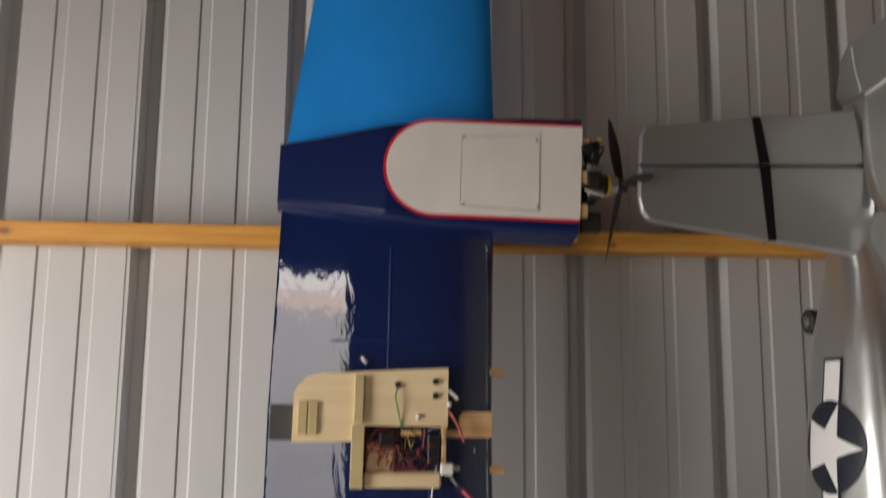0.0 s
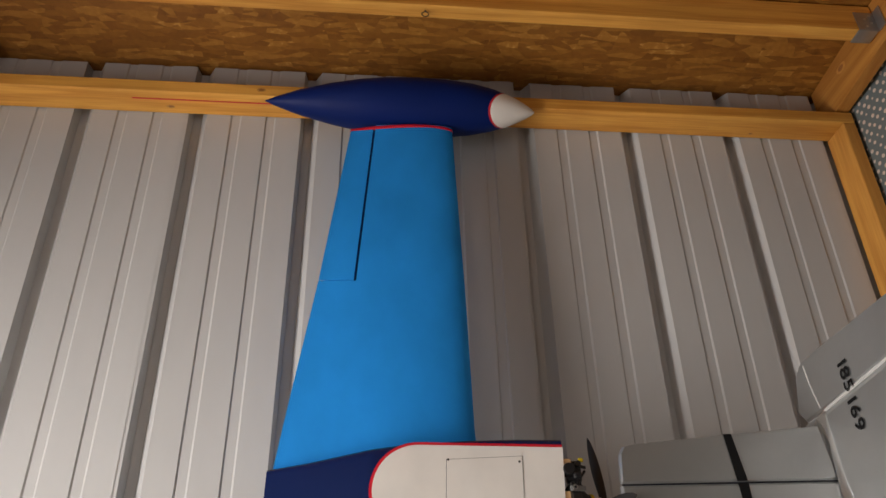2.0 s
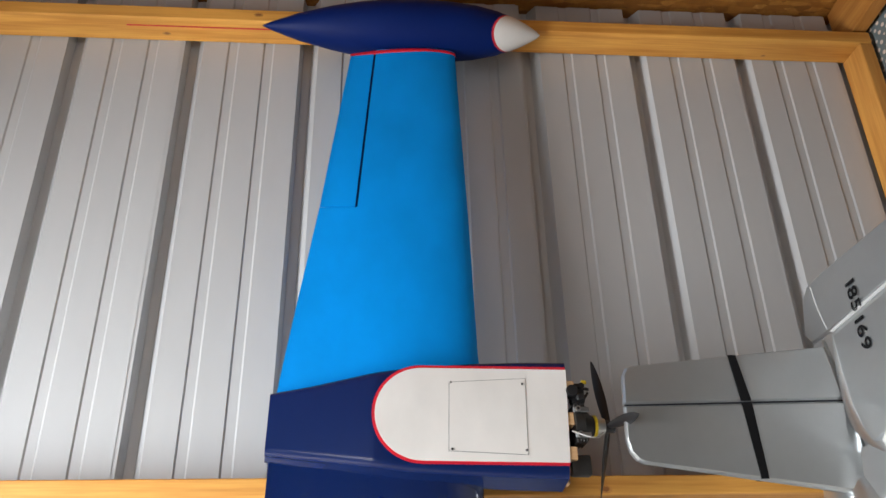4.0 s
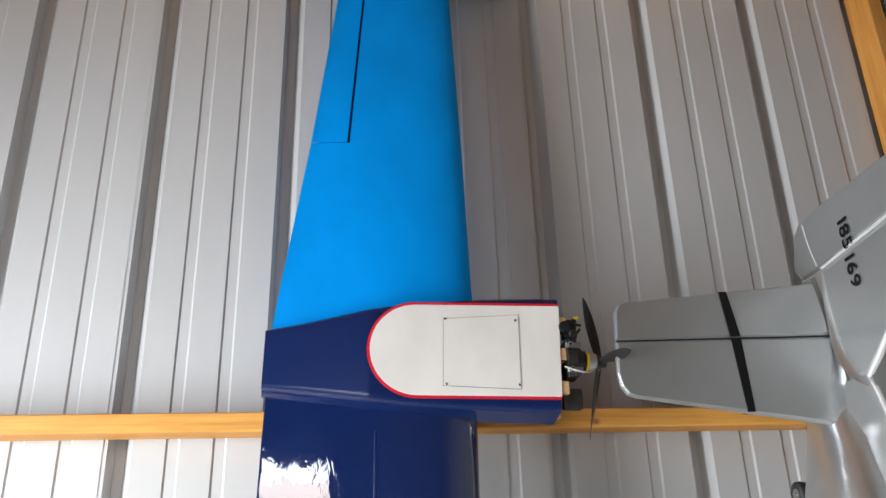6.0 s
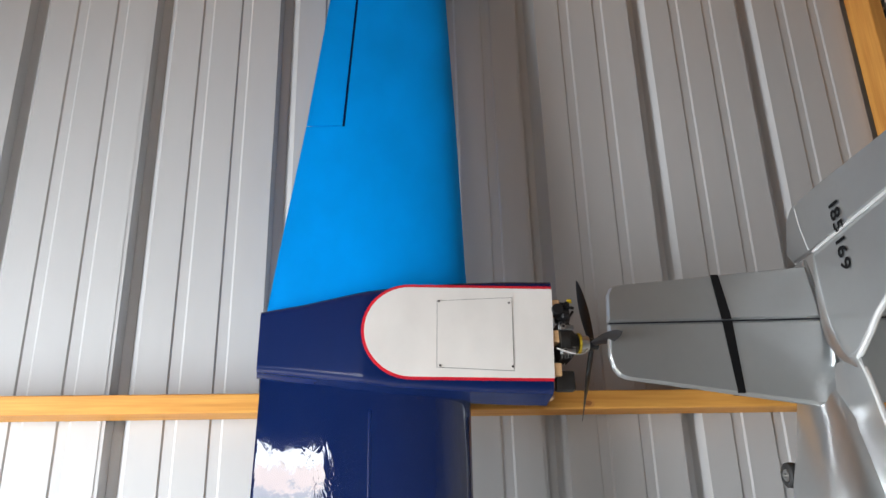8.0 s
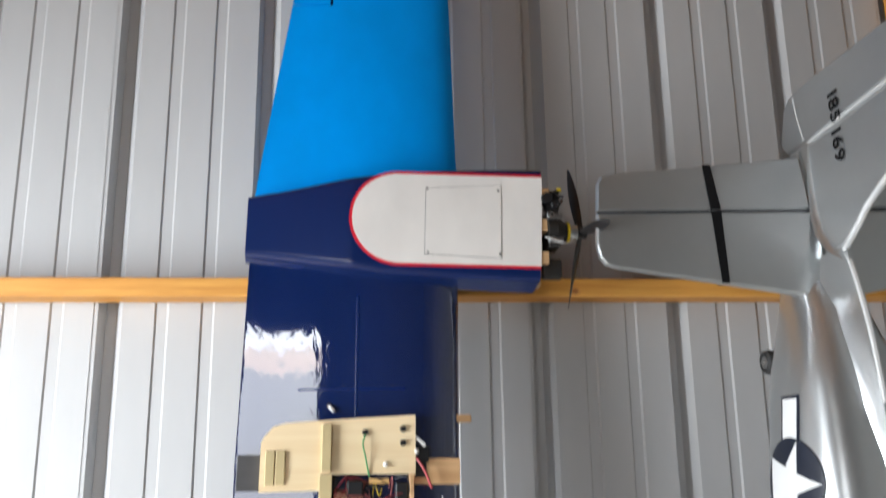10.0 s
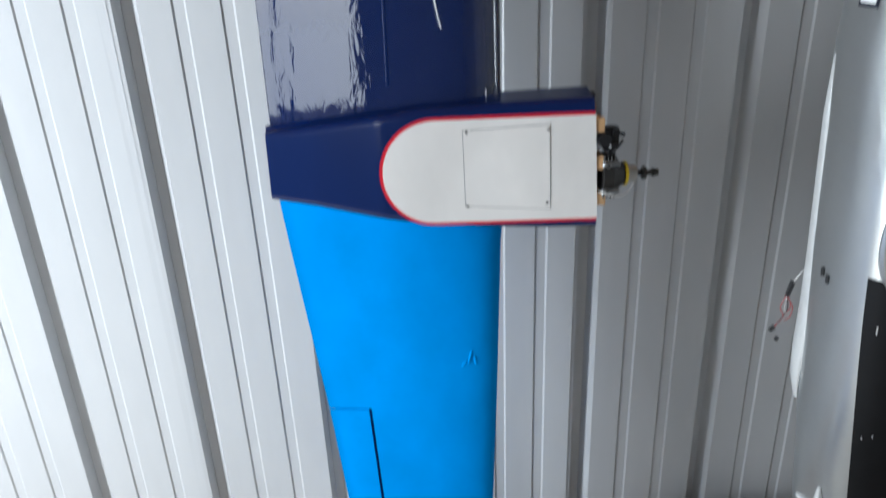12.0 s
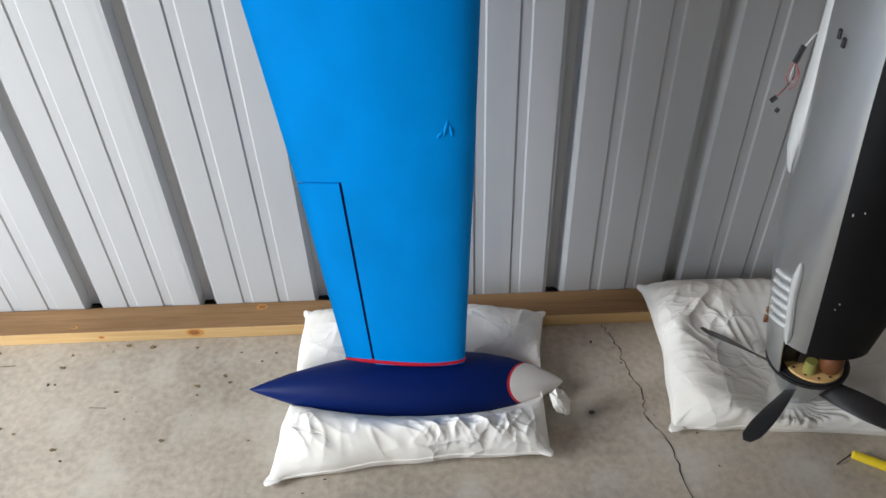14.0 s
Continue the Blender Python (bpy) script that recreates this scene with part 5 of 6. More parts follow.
        part("paint_chip", bm, M_WIREWHITE, jet, "pale chip in the black paint")
    # tail
    s0 = to_local((0.77, -0.33, 2.0))
    stab_y, hz = s0.y, s0.z
    for sg in (-1, 1):
        tail = [(0.0, -0.172), (-0.400, -0.104), (-0.414, -0.098), (-0.424, -0.084), (-0.428, -0.06), (-0.423, -0.0018), (0.0, -0.0018)]
        part_ = flat_surface("tailplane", [(sg * -u if sg > 0 else u, h + hz) for u, h in tail], "x", stab_y, 0.010, M_SILVER, jet, "silver tailplane half")
        elev = [(-0.010, 0.0018), (-0.018, 0.106), (-0.39, 0.075), (-0.410, 0.070), (-0.418, 0.056), (-0.423, 0.0018)]
        flat_surface("elevator", [(sg * -u if sg > 0 else u, h + hz) for u, h in elev], "x", stab_y, 0.009, M_SILVER, jet, "silver elevator")
        part("elevator_hinge", boxes(((min(-0.42 * -sg, -0.006 * -sg), stab_y - 0.0035, hz - 0.003), (max(-0.42 * -sg, -0.006 * -sg), stab_y + 0.0035, hz + 0.003))), M_DARK, jet, "dark hinge line")
        for (a, b) in ((-0.1375, -0.002), (0.002, 0.090)):
            bm = bmesh.new()
            xa = ((-0.204, a), (-0.190, a), (-0.189, b), (-0.208, b)) if a < 0 else ((-0.208, a), (-0.189, a), (-0.199, b), (-0.214, b))
            slab2 = [(x if sg < 0 else -x, h + hz) for x, h in xa]
            for n0, n1 in ((stab_y - 0.0112, stab_y - 0.0085), (stab_y + 0.0085, stab_y + 0.0112)):
                lo = [bm.verts.new((u, n0, h)) for u, h in slab2]
                hi = [bm.verts.new((u, n1, h)) for u, h in slab2]
                for i in range(4):
                    bm.faces.new((lo[i], lo[(i + 1) % 4], hi[(i + 1) % 4], hi[i]))
                bm.faces.new(lo)
                bm.faces.new(hi)
            part("black_band", bm, M_MATT, jet, "black tape band")
    def yz(y, z):
        q = to_local((0.77, y, z))
        return (q.y, q.z)
    fin = [yz(-0.345, 2.128), yz(-0.33, 1.97), yz(-0.36, 1.905), yz(-0.415, 1.915), yz(-0.492, 1.968), yz(-0.68, 2.06), yz(-0.70, 2.08), yz(-0.70, 2.145)]
    flat_surface("fin", fin, "y", -0.001, 0.006, M_SILVER, jet, "silver fin with a dorsal fillet")
    rud = [yz(-0.70, 2.152), yz(-0.70, 2.205), yz(-0.66, 2.236), yz(-0.36, 2.246), yz(-0.30, 2.243), yz(-0.275, 2.225), yz(-0.25, 2.16), yz(-0.27, 2.134), yz(-0.345, 2.134)]
    flat_surface("rudder", rud, "y", -0.001, 0.0055, M_SILVER, jet, "silver rudder")
    # hollow pale fillet where the fin meets the tailplane, on both sides
    for sg in (-1, 1):
        rings = []
        for z, y, size in ((2.126, -0.352, 0.005), (2.09, -0.350, 0.010), (2.05, -0.347, 0.014), (1.99, -0.347, 0.018), (1.95, -0.356, 0.020), (1.925, -0.370, 0.019), (1.905, -0.388, 0.014), (1.892, -0.404, 0.004)):
            row = [(sg * (0.004 + size * 0.85 * u * u), y + 0.006 - (size + 0.006) * (1 - u) ** 2, z) for u in (0, 0.12, 0.25, 0.4, 0.55, 0.7, 0.85, 1)]
            row.append((sg * 0.002, y + 0.008, z))
            rings.append([(x, *yz(yy, zz)) for x, yy, zz in row])
        part("fin_fillet", loft(bmesh.new(), rings), M_SILVER, jet, "pale hollow fillet along the fin root", smooth=True)
    # ridge of the dorsal fin running down into the back of the fuselage
    rings = []
    for z, top, foot, wide in ((1.912, -0.414, -0.345, 0.010), (1.88, -0.417, -0.338, 0.022), (1.84, -0.423, -0.335, 0.036), (1.787, -0.434, -0.345, 0.052), (1.72, -0.442, -0.375, 0.058), (1.64, -0.447, -0.398, 0.056), (1.56, -0.449, -0.415, 0.045), (1.48, -0.447, -0.428, 0.03)):
        prof = [(-wide, foot), (-wide * 0.55, lerp(foot, top, 0.18)), (-wide * 0.25, lerp(foot, top, 0.5)), (-0.006, lerp(foot, top, 0.88)), (-0.0045, top), (0.0045, top), (0.006, lerp(foot, top, 0.88)), (wide * 0.25, lerp(foot, top, 0.5)), (wide * 0.55, lerp(foot, top, 0.18)), (wide, foot)]
        rings.append([(x, *yz(y, z)) for x, y in prof])
    part("dorsal_fin", loft(bmesh.new(), rings), M_SILVER, jet, "silver dorsal ridge", smooth=True)
    # edges and hinge lines of the fin: brightness painted with the lit silver
    bm = bmesh.new()
    wire(bm, [(-0.001, *yz(y, z)) for y, z in ((-0.405, 1.905), (-0.420, 1.862), (-0.436, 1.787), (-0.444, 1.72), (-0.449, 1.64))], 0.0052, 8)
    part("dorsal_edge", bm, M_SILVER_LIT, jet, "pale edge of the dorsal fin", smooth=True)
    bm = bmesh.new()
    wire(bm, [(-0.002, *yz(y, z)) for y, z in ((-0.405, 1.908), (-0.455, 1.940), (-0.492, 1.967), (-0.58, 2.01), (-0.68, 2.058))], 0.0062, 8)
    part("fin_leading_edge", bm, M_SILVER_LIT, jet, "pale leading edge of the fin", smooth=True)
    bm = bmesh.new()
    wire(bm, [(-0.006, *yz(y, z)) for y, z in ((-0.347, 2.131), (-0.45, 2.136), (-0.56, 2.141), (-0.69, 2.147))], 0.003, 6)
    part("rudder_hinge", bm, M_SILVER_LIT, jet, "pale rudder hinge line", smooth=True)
    bm = bmesh.new()
    wire(bm, [(-0.0055, *yz(y, z)) for y, z in ((-0.318, 2.235), (-0.322, 2.19), (-0.334, 2.14))], 0.0022, 6)
    part("rudder_seam", bm, M_SILVER_LIT, jet, smooth=True)
    for txt, z in zip("185169", (2.1960, 2.1770, 2.1530, 2.1260, 2.1060, 2.0810)):
        lettering(txt, z)
    # tail wheel
    q = to_local((0.724, -0.182, 1.730))
    tread = ((-0.008, 0.010), (-0.0105, 0.0135), (-0.0115, 0.018), (-0.008, 0.0232), (0.0, 0.0245), (0.008, 0.0232), (0.0115, 0.018), (0.0105, 0.0135), (0.008, 0.010))
    rings = [[(q.x + x, q.y + r * math.cos(a), q.z + r * math.sin(a)) for a in (2 * math.pi * i / 28 for i in range(28))] for x, r in tread]
    ty = part("tail_wheel", loft(bmesh.new(), rings), M_RUBBER, jet, "small black tail wheel", smooth=True)
    bm = bmesh.new()
    tube(bm, q + Vector((-0.0105, 0, 0)), q + Vector((0.0105, 0, 0)), 0.0115, 0.0115, 20)
    tube(bm, q + Vector((-0.015, 0, 0)), q + Vector((0.015, 0, 0)), 0.004, 0.004, 12)
    part("wheel_hub", bm, M_ALU, ty, "alloy hub", smooth=True)
    bm = bmesh.new()
    wire(bm, (q + Vector((0.0, 0, 0)), q + Vector((0.02, -0.03, 0.01)), q + Vector((0.04, -0.08, 0.02))), 0.003, 8)
    part("tail_wheel_leg", bm, M_CAST, jet)
    # insignia: a white star on a dark disc with a white bar each side
    q = to_local((0.67, -0.335, 1.489))
    y0, h0 = q.y, q.z + 0.020
    disc = [(y0 + 0.077 * math.cos(a), h0 + 0.077 * math.sin(a)) for a in (2 * math.pi * i / 40 for i in range(40))]
    for name, rect_w, a, b, m_, g in (("bar_border", 0.027, -0.149, 0.149, M_STARBLUE, 0.0012),):
        for lo, hi in ((a, -0.07), (0.07, b)):
            decal(name, [(y0 - rect_w, h0 + lo), (y0 + rect_w, h0 + lo), (y0 + rect_w, h0 + hi), (y0 - rect_w, h0 + hi)], m_, jet, g)
            lo2, hi2 = (lo + 0.006, hi) if lo < 0 else (lo, hi - 0.006)
            decal("insignia_bar", [(y0 - 0.021, h0 + lo2), (y0 + 0.021, h0 + lo2), (y0 + 0.021, h0 + hi2), (y0 - 0.021, h0 + hi2)], M_STARWHITE, jet, 0.0019, "white insignia bar")
    decal("insignia_disc", disc, M_STARBLUE, jet, 0.0026, "dark insignia disc")
    star = []
    for i in range(10):
        a = math.pi / 5 * i + math.pi / 2
        r = 0.074 if i % 2 == 0 else 0.029
        star.append((y0 - r * math.sin(a), h0 + r * math.cos(a)))
    decal("insignia_star", star, M_STARWHITE, jet, 0.0034, "white star")


def bmesh_louvre_frame():
    bm = bmesh.new()
    rings = []
    for i in range(9):
        h = 0.155 + 0.212 * i / 8
        y = -0.060 - 0.004 * i / 8
        r = 0.008 if 0 < i < 8 else 0.003
        rings.append([(side_x(h, y) - 0.004 + r * math.cos(a), y + r * math.sin(a), h) for a in (2 * math.pi * j / 10 for j in range(10))])
    return loft(bm, rings)


def canopy_frame():
    bm = bmesh.new()
    half = [(-0.045, -0.160, 1.10), (-0.078, -0.157, 1.05), (-0.104, -0.154, 0.96), (-0.113, -0.152, 0.89), (-0.106, -0.154, 0.845), (-0.085, -0.158, 0.815), (-0.048, -0.164, 0.800)]
    wire(bm, half + [(0.0, -0.166, 0.796)] + [(-x, y, h) for x, y, h in reversed(half)], 0.012, 10)
    for h, up in ((0.93, 0.07),):
        wire(bm, [(-0.098 * math.cos(math.pi * i / 8), -0.145 - up * math.sin(math.pi * i / 8), h) for i in range(9)], 0.006, 6)
    return bm


def lettering(txt, z):
    cu = bpy.data.curves.new("lettering", "FONT")
    cu.body, cu.size, cu.offset = txt, 0.051, 0.0011
    tmp = new("lettering_source", cu)
    me = bpy.data.meshes.new_from_object(tmp.evaluated_get(bpy.context.evaluated_depsgraph_get()))
    bpy.data.objects.remove(tmp)
    me.materials.clear()
    me.materials.append(M_MATT)
    ob = new("serial_digit", me)
    ob.parent = jet
    q = to_local((0.77, -0.433 if z > 2.14 else -0.428, z))
    ob.matrix_local = Matrix(((0, 0, -1, -0.0088), (0, -0.80, 0, q.y), (-0.88, 0, 0, q.z), (0, 0, 0, 1)))
    tagged(ob, label="black serial digit on the fin")


silver_aircraft()


# ---- pillows ----
def crease(x, y, ang, across, along, seed, sharp):
    """Sharp-crested wrinkles running along one direction, from 0 to 1."""
    x, y = x + 0.02 * noise.noise((x * 9, y * 9, seed + 40)), y + 0.02 * noise.noise((x * 9, y * 9, seed + 60))
    du, dv = x * math.cos(ang) + y * math.sin(ang), -x * math.sin(ang) + y * math.cos(ang)
    return (1 - min(1.0, 1.5 * abs(noise.noise((du * across, dv * along, seed))))) ** sharp


def pillow(name, corners, height, press, wrinkle, label, seed, lift=(0, 0, 0, 0)):
    """A plump pillow between four corners: a seam round its middle, pinched corners, wrinkles and the hollows pressed into it."""
    k = 250
    bm = bmesh.new()
    c = [Vector((*p, 0)) for p in corners]
    mid = (c[0] + c[1] + c[2] + c[3]) / 4
    top, bot, spots = [], [], []
    zs, lows = np.zeros((k + 1, k + 1)), np.zeros((k + 1, k + 1))
    for i in range(k + 1):
        for j in range(k + 1):
            u, v = (1 - math.cos(math.pi * i / k)) / 2, (1 - math.cos(math.pi * j / k)) / 2
            u, v = lerp(u, i / k, 0.5), lerp(v, j / k, 0.5)
            p = (c[0] * (1 - u) + c[1] * u) * (1 - v) + (c[3] * (1 - u) + c[2] * u) * v
            a, b = 2 * u - 1, 2 * v - 1
            bow = 1 - 0.055 * (1 - a * a) * b ** 4 - 0.055 * (1 - b * b) * a ** 4
            p = mid + (p - mid) * bow
            edge = max(abs(a), abs(b))
            p += Vector((noise.noise((p.x * 11, p.y * 11, seed)), noise.noise((p.x * 11, p.y * 11, seed + 5)), 0)) * 0.007 * edge ** 4
            puff = (max(0, 1 - abs(a) ** 3.2) * max(0, 1 - abs(b) ** 3.2)) ** 0.42
            up = (lift[0] * (1 - u) + lift[1] * u) * (1 - v) + (lift[3] * (1 - u) + lift[2] * u) * v
            seam = 0.026 + 0.012 * (1 - (abs(a) * abs(b)) ** 2) + up + 0.004 * noise.noise((p.x * 14, p.y * 14, seed + 3))
            z = seam + height * puff
            # gathers running in from the seam
            along = (p.x if abs(b) > abs(a) else p.y) * 120 + 6 * noise.noise((p.x * 5, p.y * 5, seed))
            z += 0.0045 * math.sin(along) * edge ** 9 * min(1, puff * 4) * (0.4 + noise.noise((p.x * 8, p.y * 8, 2 + seed)))
            z += 0.010 * noise.noise((p.x * 5, p.y * 5, seed + 9)) * puff
            z += 0.0025 * crease(p.x, p.y, seed * 1.3, 30, 9, seed + 11, 3) * puff * max(0, 0.3 + noise.noise((p.x * 6, p.y * 6, seed + 31)))
            if puff > 0.02:
                z = press(p.x, p.y, z)
            z += wrinkle(p.x, p.y) * min(1, puff * 1.8)
            spots.append((p.x, p.y))
            zs[i, j], lows[i, j] = z, seam - 0.06 * puff
    # let the cloth relax a little
    for _ in range(1):
        zs[1:-1, 1:-1] = zs[1:-1, 1:-1] * 0.4 + 0.15 * (zs[:-2, 1:-1] + zs[2:, 1:-1] + zs[1:-1, :-2] + zs[1:-1, 2:])
    lows = np.clip(np.minimum(lows, zs - 0.004), 0.001, None)
    zs = np.maximum(zs, lows + 0.001)
    w = k + 1
    for (x, y), n in zip(spots, range(w * w)):
        i, j = divmod(n, w)
        top.append(bm.verts.new((x, y, zs[i, j])))
        bot.append(bm.verts.new((x, y, lows[i, j])) if 0 < i < k and 0 < j < k else top[-1])
    for i in range(k):
        for j in range(k):
            q = (i * w + j, (i + 1) * w + j, (i + 1) * w + j + 1, i * w + j + 1)
            bm.faces.new([top[x] for x in q])
            bm.faces.new([bot[x] for x in reversed(q)])
    rim = [i * w for i in range(w)] + [k * w + j for j in range(1, w)] + [i * w + k for i in range(k - 1, -1, -1)] + [j for j in range(k - 1, 0, -1)]
    line = [top[x].co + Vector((0, 0, 0.0005)) for x in rim[::3]]
    top_at = [top[x].co.copy() for x in (0, k * w, k * w + k, k)]
    ob = part(name, bm, M_PILLOW, None, smooth=True)
    part("seam", wire(bmesh.new(), line + [line[0]], 0.0022, 6), M_PILLOW, ob, "stitched hem", smooth=True)
    for n, (i, j) in enumerate(((0, 0), (k, 0), (k, k), (0, k))):
        p = top_at[n]
        out = Vector((p.x - mid.x, p.y - mid.y, 0)).normalized()
        side = Vector((-out.y, out.x, 0))
        rings = []
        for u, wide, tall in ((-0.022, 0.014, 0.008), (-0.012, 0.012, 0.009), (-0.002, 0.009, 0.007), (0.005, 0.006, 0.006), (0.008, 0.003, 0.002)):
            rings.append([p + out * u + side * wide * math.cos(a) * (1 + 0.3 * math.sin(3 * a + n)) + Vector((0, 0, tall * math.sin(a) * (1 + 0.25 * math.cos(2 * a + n)) + 0.002)) for a in (2 * math.pi * q / 20 for q in range(20))])
        part("corner_ear", loft(bmesh.new(), rings), M_PILLOW, ob, "pinched corner of the cover", smooth=True)
    return tagged(ob, label, "pillow", "pillows under the models")


def soft_min(a, b, k):
    h = max(k - abs(a - b), 0.0) / k
    return min(a, b) - h * h * k * 0.25


TANK_LOW = (Matrix.Translation((WING @ Vector((0, -1.485, 0))).xy.to_3d()) @ Matrix.Rotation(0.0424, 4, "Z")).inverted()


def press_tank(x, y, z):
    """The hollow under the tip tank: the cloth hugs its lower half."""
    q = TANK_LOW @ Vector((x, y, 0.0))
    c = q.x
    if not -0.49 < c < 0.227:
        return z
    r = table(TANK, c)[0]
    axis = (WING @ Vector((c, -tank_axis(c), 0))).z
    dy, wide = abs(q.y), r * 1.16
    if dy < wide:
        z = min(z, axis - r * math.sqrt(1 - (dy / wide) ** 2) - 0.002)
    else:
        z = soft_min(z, axis - 0.004 + (dy - wide) * 0.9, 0.03)
    return max(z, 0.006)


def press_nose(x, y, z):
    d = math.hypot(x - NOSE.x, y - NOSE.y)
    z = soft_min(z, 0.036 + max(0.0, d - 0.055) * 0.50, 0.05)
    # the blade that lies on the cloth
    ux, uy = math.cos(radians(137)), math.sin(radians(137))
    al, ac = (x - NOSE.x) * ux + (y - NOSE.y) * uy, abs(-(x - NOSE.x) * uy + (y - NOSE.y) * ux)
    if 0 < al < 0.29:
        z = soft_min(z, 0.100 + max(0.0, ac - 0.02) * 0.55 + max(0.0, al - 0.25), 0.03)
    return z


def wrinkle_tank(x, y):
    """Short sharp wrinkles where the tank pushes the cloth forward, fewer to the back."""
    front = max(0, 1 - abs(y + 0.47) / 0.07) * max(0, 1 - abs(x - 0.09) / 0.20)
    side = max(0, 1 - abs(y + 0.46) / 0.08) * max(0, 1 - abs(x + 0.28) / 0.14)
    back = max(0, 1 - abs(y + 0.16) / 0.10)
    return 0.015 * front * crease(x, y, 0.55, 26, 9, 3, 4.0) + 0.011 * front * crease(x, y, 2.3, 34, 13, 8, 4.0) + 0.007 * front * crease(x, y, 1.4, 48, 16, 28, 4.0) + 0.006 * max(0, 1 - abs(y + 0.475) / 0.05) * crease(x, y, 0.9, 34, 14, 17, 2.5) \
        + 0.008 * side * crease(x, y, 0.3, 24, 8, 5, 2.5) + 0.008 * back * crease(x, y, -0.5, 16, 5, 6, 3)


def wrinkle_nose(x, y):
    """Folds fanning out from under the nose to the front hem, and long soft ones towards the blade."""
    d, a = math.hypot(x - NOSE.x, y - NOSE.y), math.atan2(y - NOSE.y, x - NOSE.x)
    fan = (1 - min(1, 1.35 * abs(noise.noise((a * 6.5, d * 9, 12))))) ** 2.2 * max(0, 0.65 + 1.2 * noise.noise((x * 9, y * 9, 33)))
    front = max(0, -math.sin(a)) ** 0.7 * max(0, 1 - abs(d - 0.13) / 0.12)
    behind = max(0, math.sin(a)) ** 0.5 * max(0, 1 - abs(d - 0.20) / 0.16)
    left = max(0, 1 - abs(x - 0.57) / 0.10)
    return 0.034 * fan * front + 0.008 * fan * behind + 0.0035 * left * crease(x, y, 1.35, 30, 7, 21, 2.5) \
        + 0.014 * max(0, 1 - math.hypot(x - 0.60, y + 0.16) / 0.14) * crease(x, y, 2.2, 20, 5, 25, 2.5)


pillow("pillow", ((-0.370, -0.530), (0.240, -0.497), (0.267, -0.100), (-0.335, -0.058)), 0.086, press_tank, wrinkle_tank, "off-white cotton pillow on the floor under the wing tip", 1, (-0.010, 0.014, 0.028, 0.022))
pillow("pillow", ((0.518, -0.434), (1.15, -0.50), (1.14, -0.05), (0.524, -0.036)), 0.084, press_nose, wrinkle_nose, "off-white cotton pillow on the floor under the aircraft's nose", 2, (-0.008, 0, 0.025, 0.048))


def loose_end():
    """The crumpled end of the pillow cover that sticks out under the tank's nose."""
    bm = bmesh.new()
    bmesh.ops.create_icosphere(bm, subdivisions=4, radius=1.0)
    for v in bm.verts:
        d = v.co.copy()
        f = 0.9 + 0.5 * crease(d.x * 0.10, d.y * 0.10 + d.z * 0.05, 0.7, 10, 6, 4, 1.5) - 0.35 * abs(noise.noise((d.x * 2.3, d.y * 2.3, d.z * 2.3)))
        v.co = Vector((0.271 + 0.017 * d.x * f - 0.014 * d.z, -0.392 + 0.020 * d.y * f, 0.079 + 0.030 * d.z * f))
    part("pillow_flap", bm, M_PILLOW, bpy.data.objects["pillow"], "loose cotton end of the pillow cover", smooth=True)


loose_end()


def yellow_tool():
    root = empty("yellow_handled_tool", pose(0.889, -0.511, 0.014, 0, 0, -30), "yellow-handled tool lying on the concrete", "tool")
    bm = bmesh.new()
    rings = []
    for x, r in ((0.0, 0.006), (0.004, 0.0095), (0.05, 0.0105), (0.12, 0.012), (0.16, 0.0125), (0.165, 0.009)):
        rings.append([(x, r * math.cos(a), r * math.sin(a)) for a in (2 * math.pi * i / 16 for i in range(16))])
    part("handle", loft(bmesh.new(), rings), M_YELLOW, root, "yellow plastic handle", smooth=True)
    bm.free()
    bm = bmesh.new()
    tube(bm, (0.0, 0.0, 0.0), (-0.022, -0.034, -0.010), 0.002, 0.0015, 8)
    part("spike", bm, M_CAST, root, "dark steel spike")


yellow_tool()


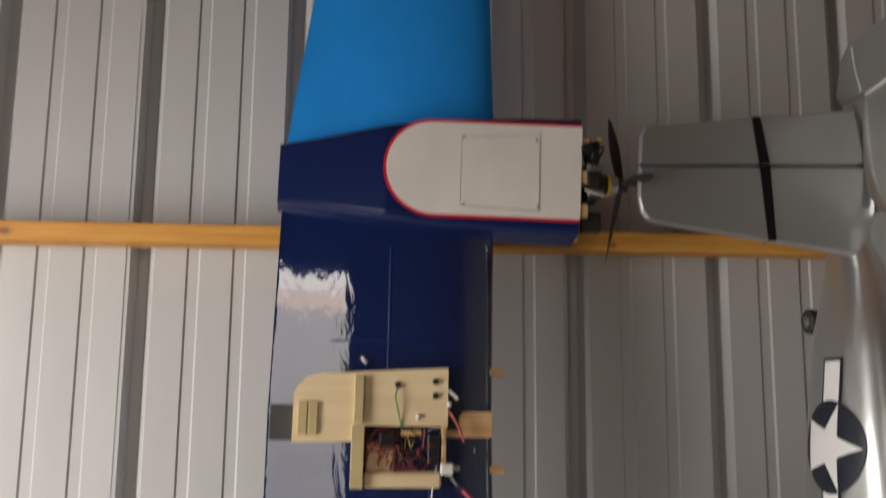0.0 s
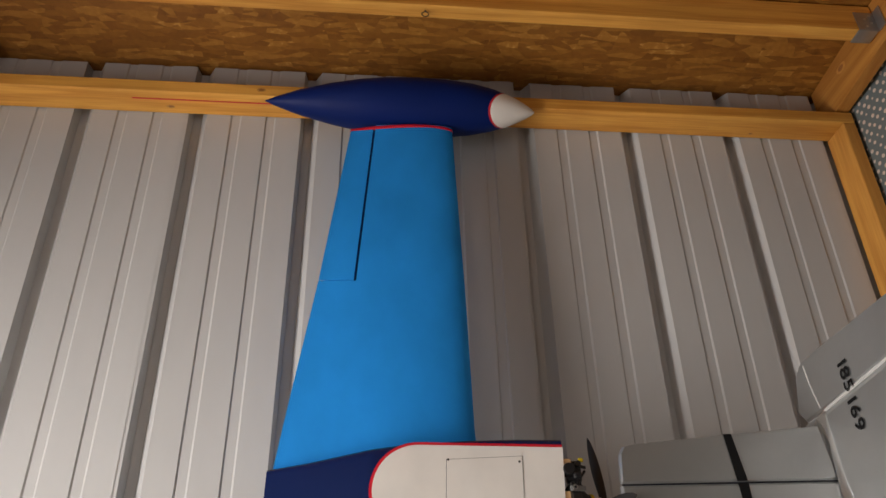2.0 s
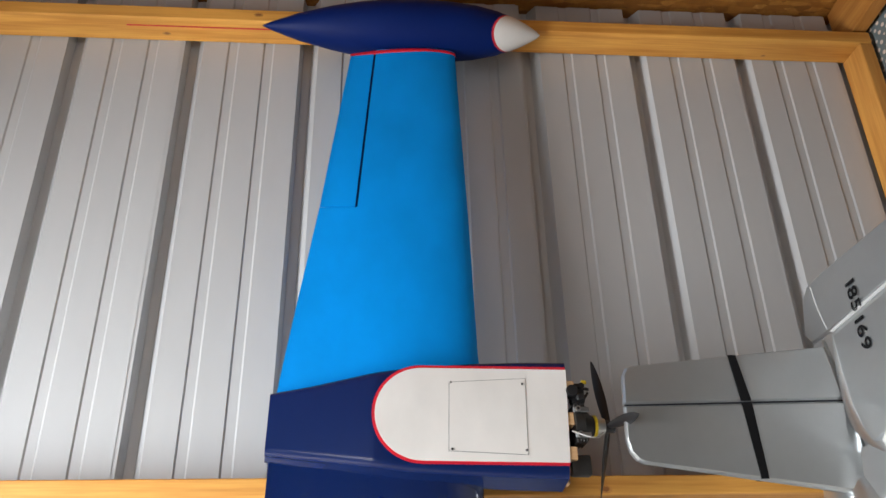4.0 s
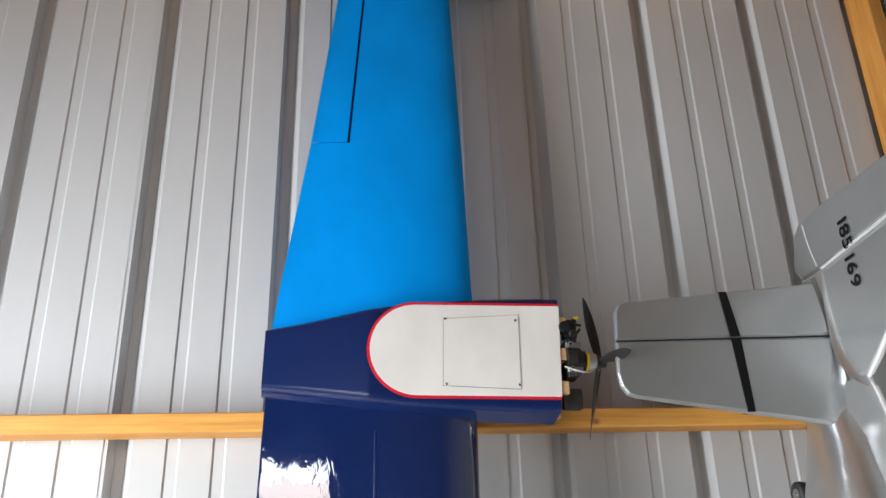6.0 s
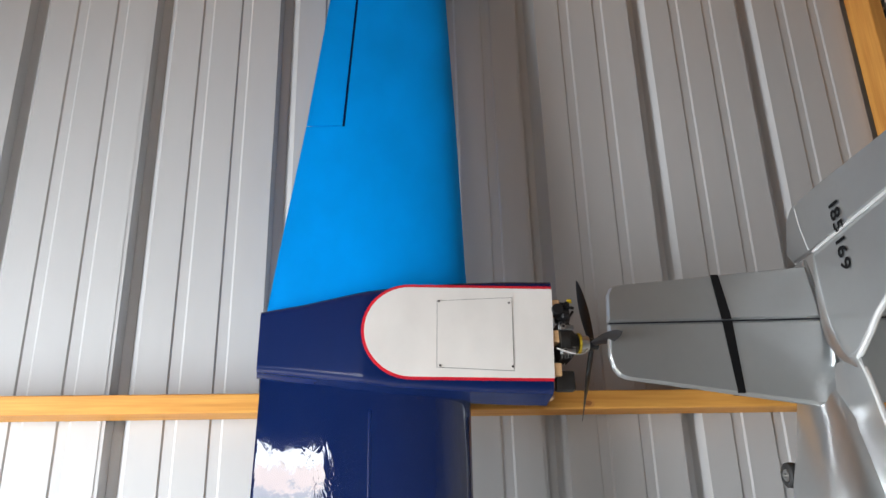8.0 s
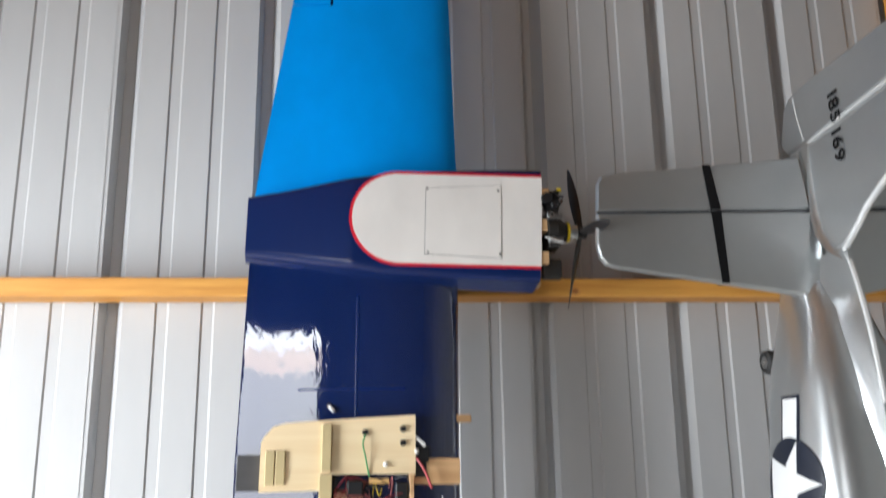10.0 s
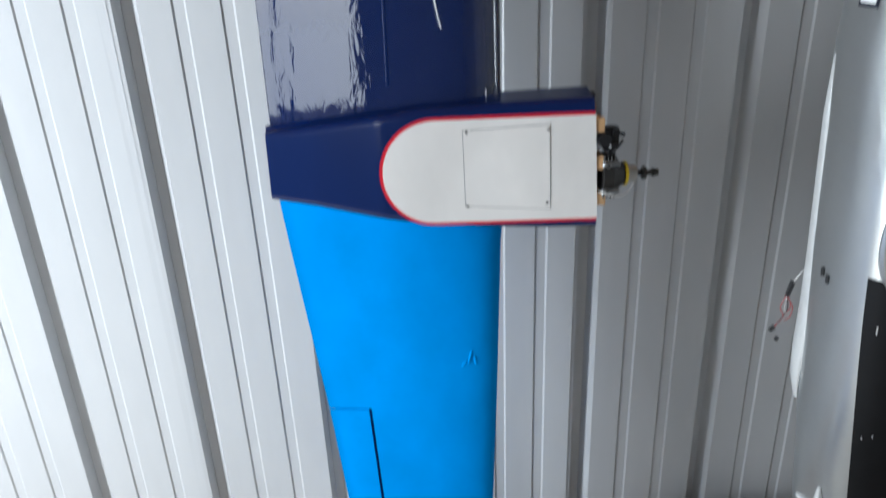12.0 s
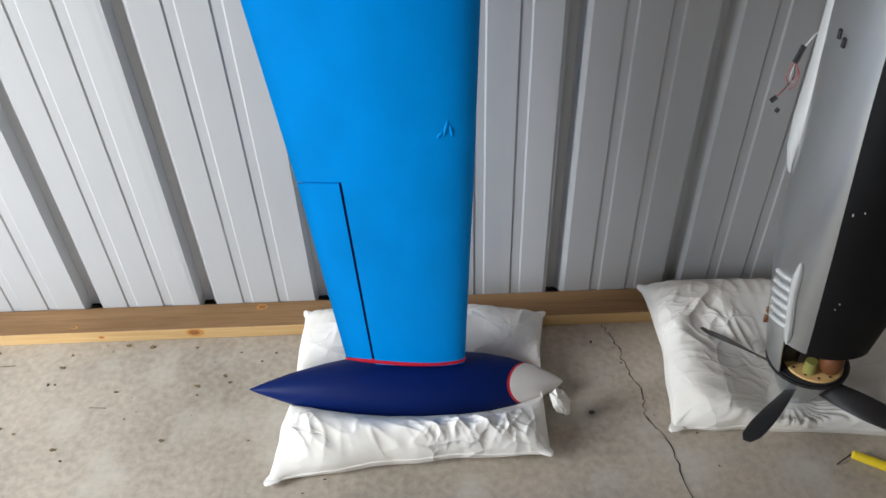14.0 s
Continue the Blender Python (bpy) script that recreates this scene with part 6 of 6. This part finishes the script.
def eye_hook():
    """A small screw eye turned into the underside of the first purlin."""
    z = roof_z(-0.29) - 0.098
    bm = bmesh.new()
    wire(bm, [(0.005 + 0.0085 * math.cos(a), -0.316, z - 0.015 + 0.0085 * math.sin(a)) for a in (math.pi / 2 + 2 * math.pi * i / 12 for i in range(13))], 0.0014, 6)
    tube(bm, (0.005, -0.316, z - 0.0065), (0.005, -0.316, z + 0.002), 0.0016, seg=6)
    return tagged(part("screw_eye", bm, M_CAST, smooth=True), "small dark steel screw eye under the purlin", "hook")


eye_hook()


def floor_chips():
    """Wood chips, leaf crumbs and two thin stalks swept along the foot of the wall."""
    rng = random.Random(8)
    bm = bmesh.new()
    for k in range(26):
        x, y = rng.uniform(-1.25, -0.35), -0.10 - 0.35 * rng.random() ** 1.6
        r, a = rng.uniform(0.003, 0.009), rng.uniform(0, math.pi)
        rim = [(x + r * rng.uniform(0.6, 1.2) * math.cos(w + a), y + 0.55 * r * rng.uniform(0.6, 1.2) * math.sin(w + a)) for w in (2 * math.pi * i / 7 for i in range(7))]
        slab(bm, rim, 0.0008, 0.0008 + rng.uniform(0.001, 0.003))
    tube(bm, (-1.17, -0.165, 0.002), (-1.06, -0.160, 0.002), 0.0009, seg=6)
    tube(bm, (-0.83, -0.300, 0.002), (-0.79, -0.303, 0.002), 0.0009, seg=6)
    tagged(part("floor_chips", bm, M_CHIPS), "brown crumbs and stalks on the concrete by the wall", "debris", kind="stuff")
    bm = bmesh.new()
    bmesh.ops.create_icosphere(bm, subdivisions=2, radius=0.0058, matrix=Matrix.Translation((0.352, -0.369, 0.004)) @ Matrix.Diagonal((1.3, 0.9, 0.6, 1)))
    for v in bm.verts:
        v.co += v.co.normalized() * 0.002 * noise.noise(v.co * 160)
    tagged(part("pebble", bm, M_GREY), "small dark pebble on the concrete", "stone")


floor_chips()


def floor_litter():
    rng = random.Random(21)
    bm = bmesh.new()
    for i in range(45):
        x, y = rng.uniform(-1.1, 1.1), rng.uniform(-0.95, -0.06)
        s = rng.uniform(0.001, 0.0034)
        bmesh.ops.create_icosphere(bm, subdivisions=1, radius=s, matrix=Matrix.Translation((x, y, s * 0.4)) @ Matrix.Diagonal((rng.uniform(.6, 1.8), rng.uniform(.6, 1.6), .5, 1)))
    tagged(part("floor_grit", bm, M_GREY), "dark specks of grit on the concrete", "grit", kind="stuff")


floor_litter()
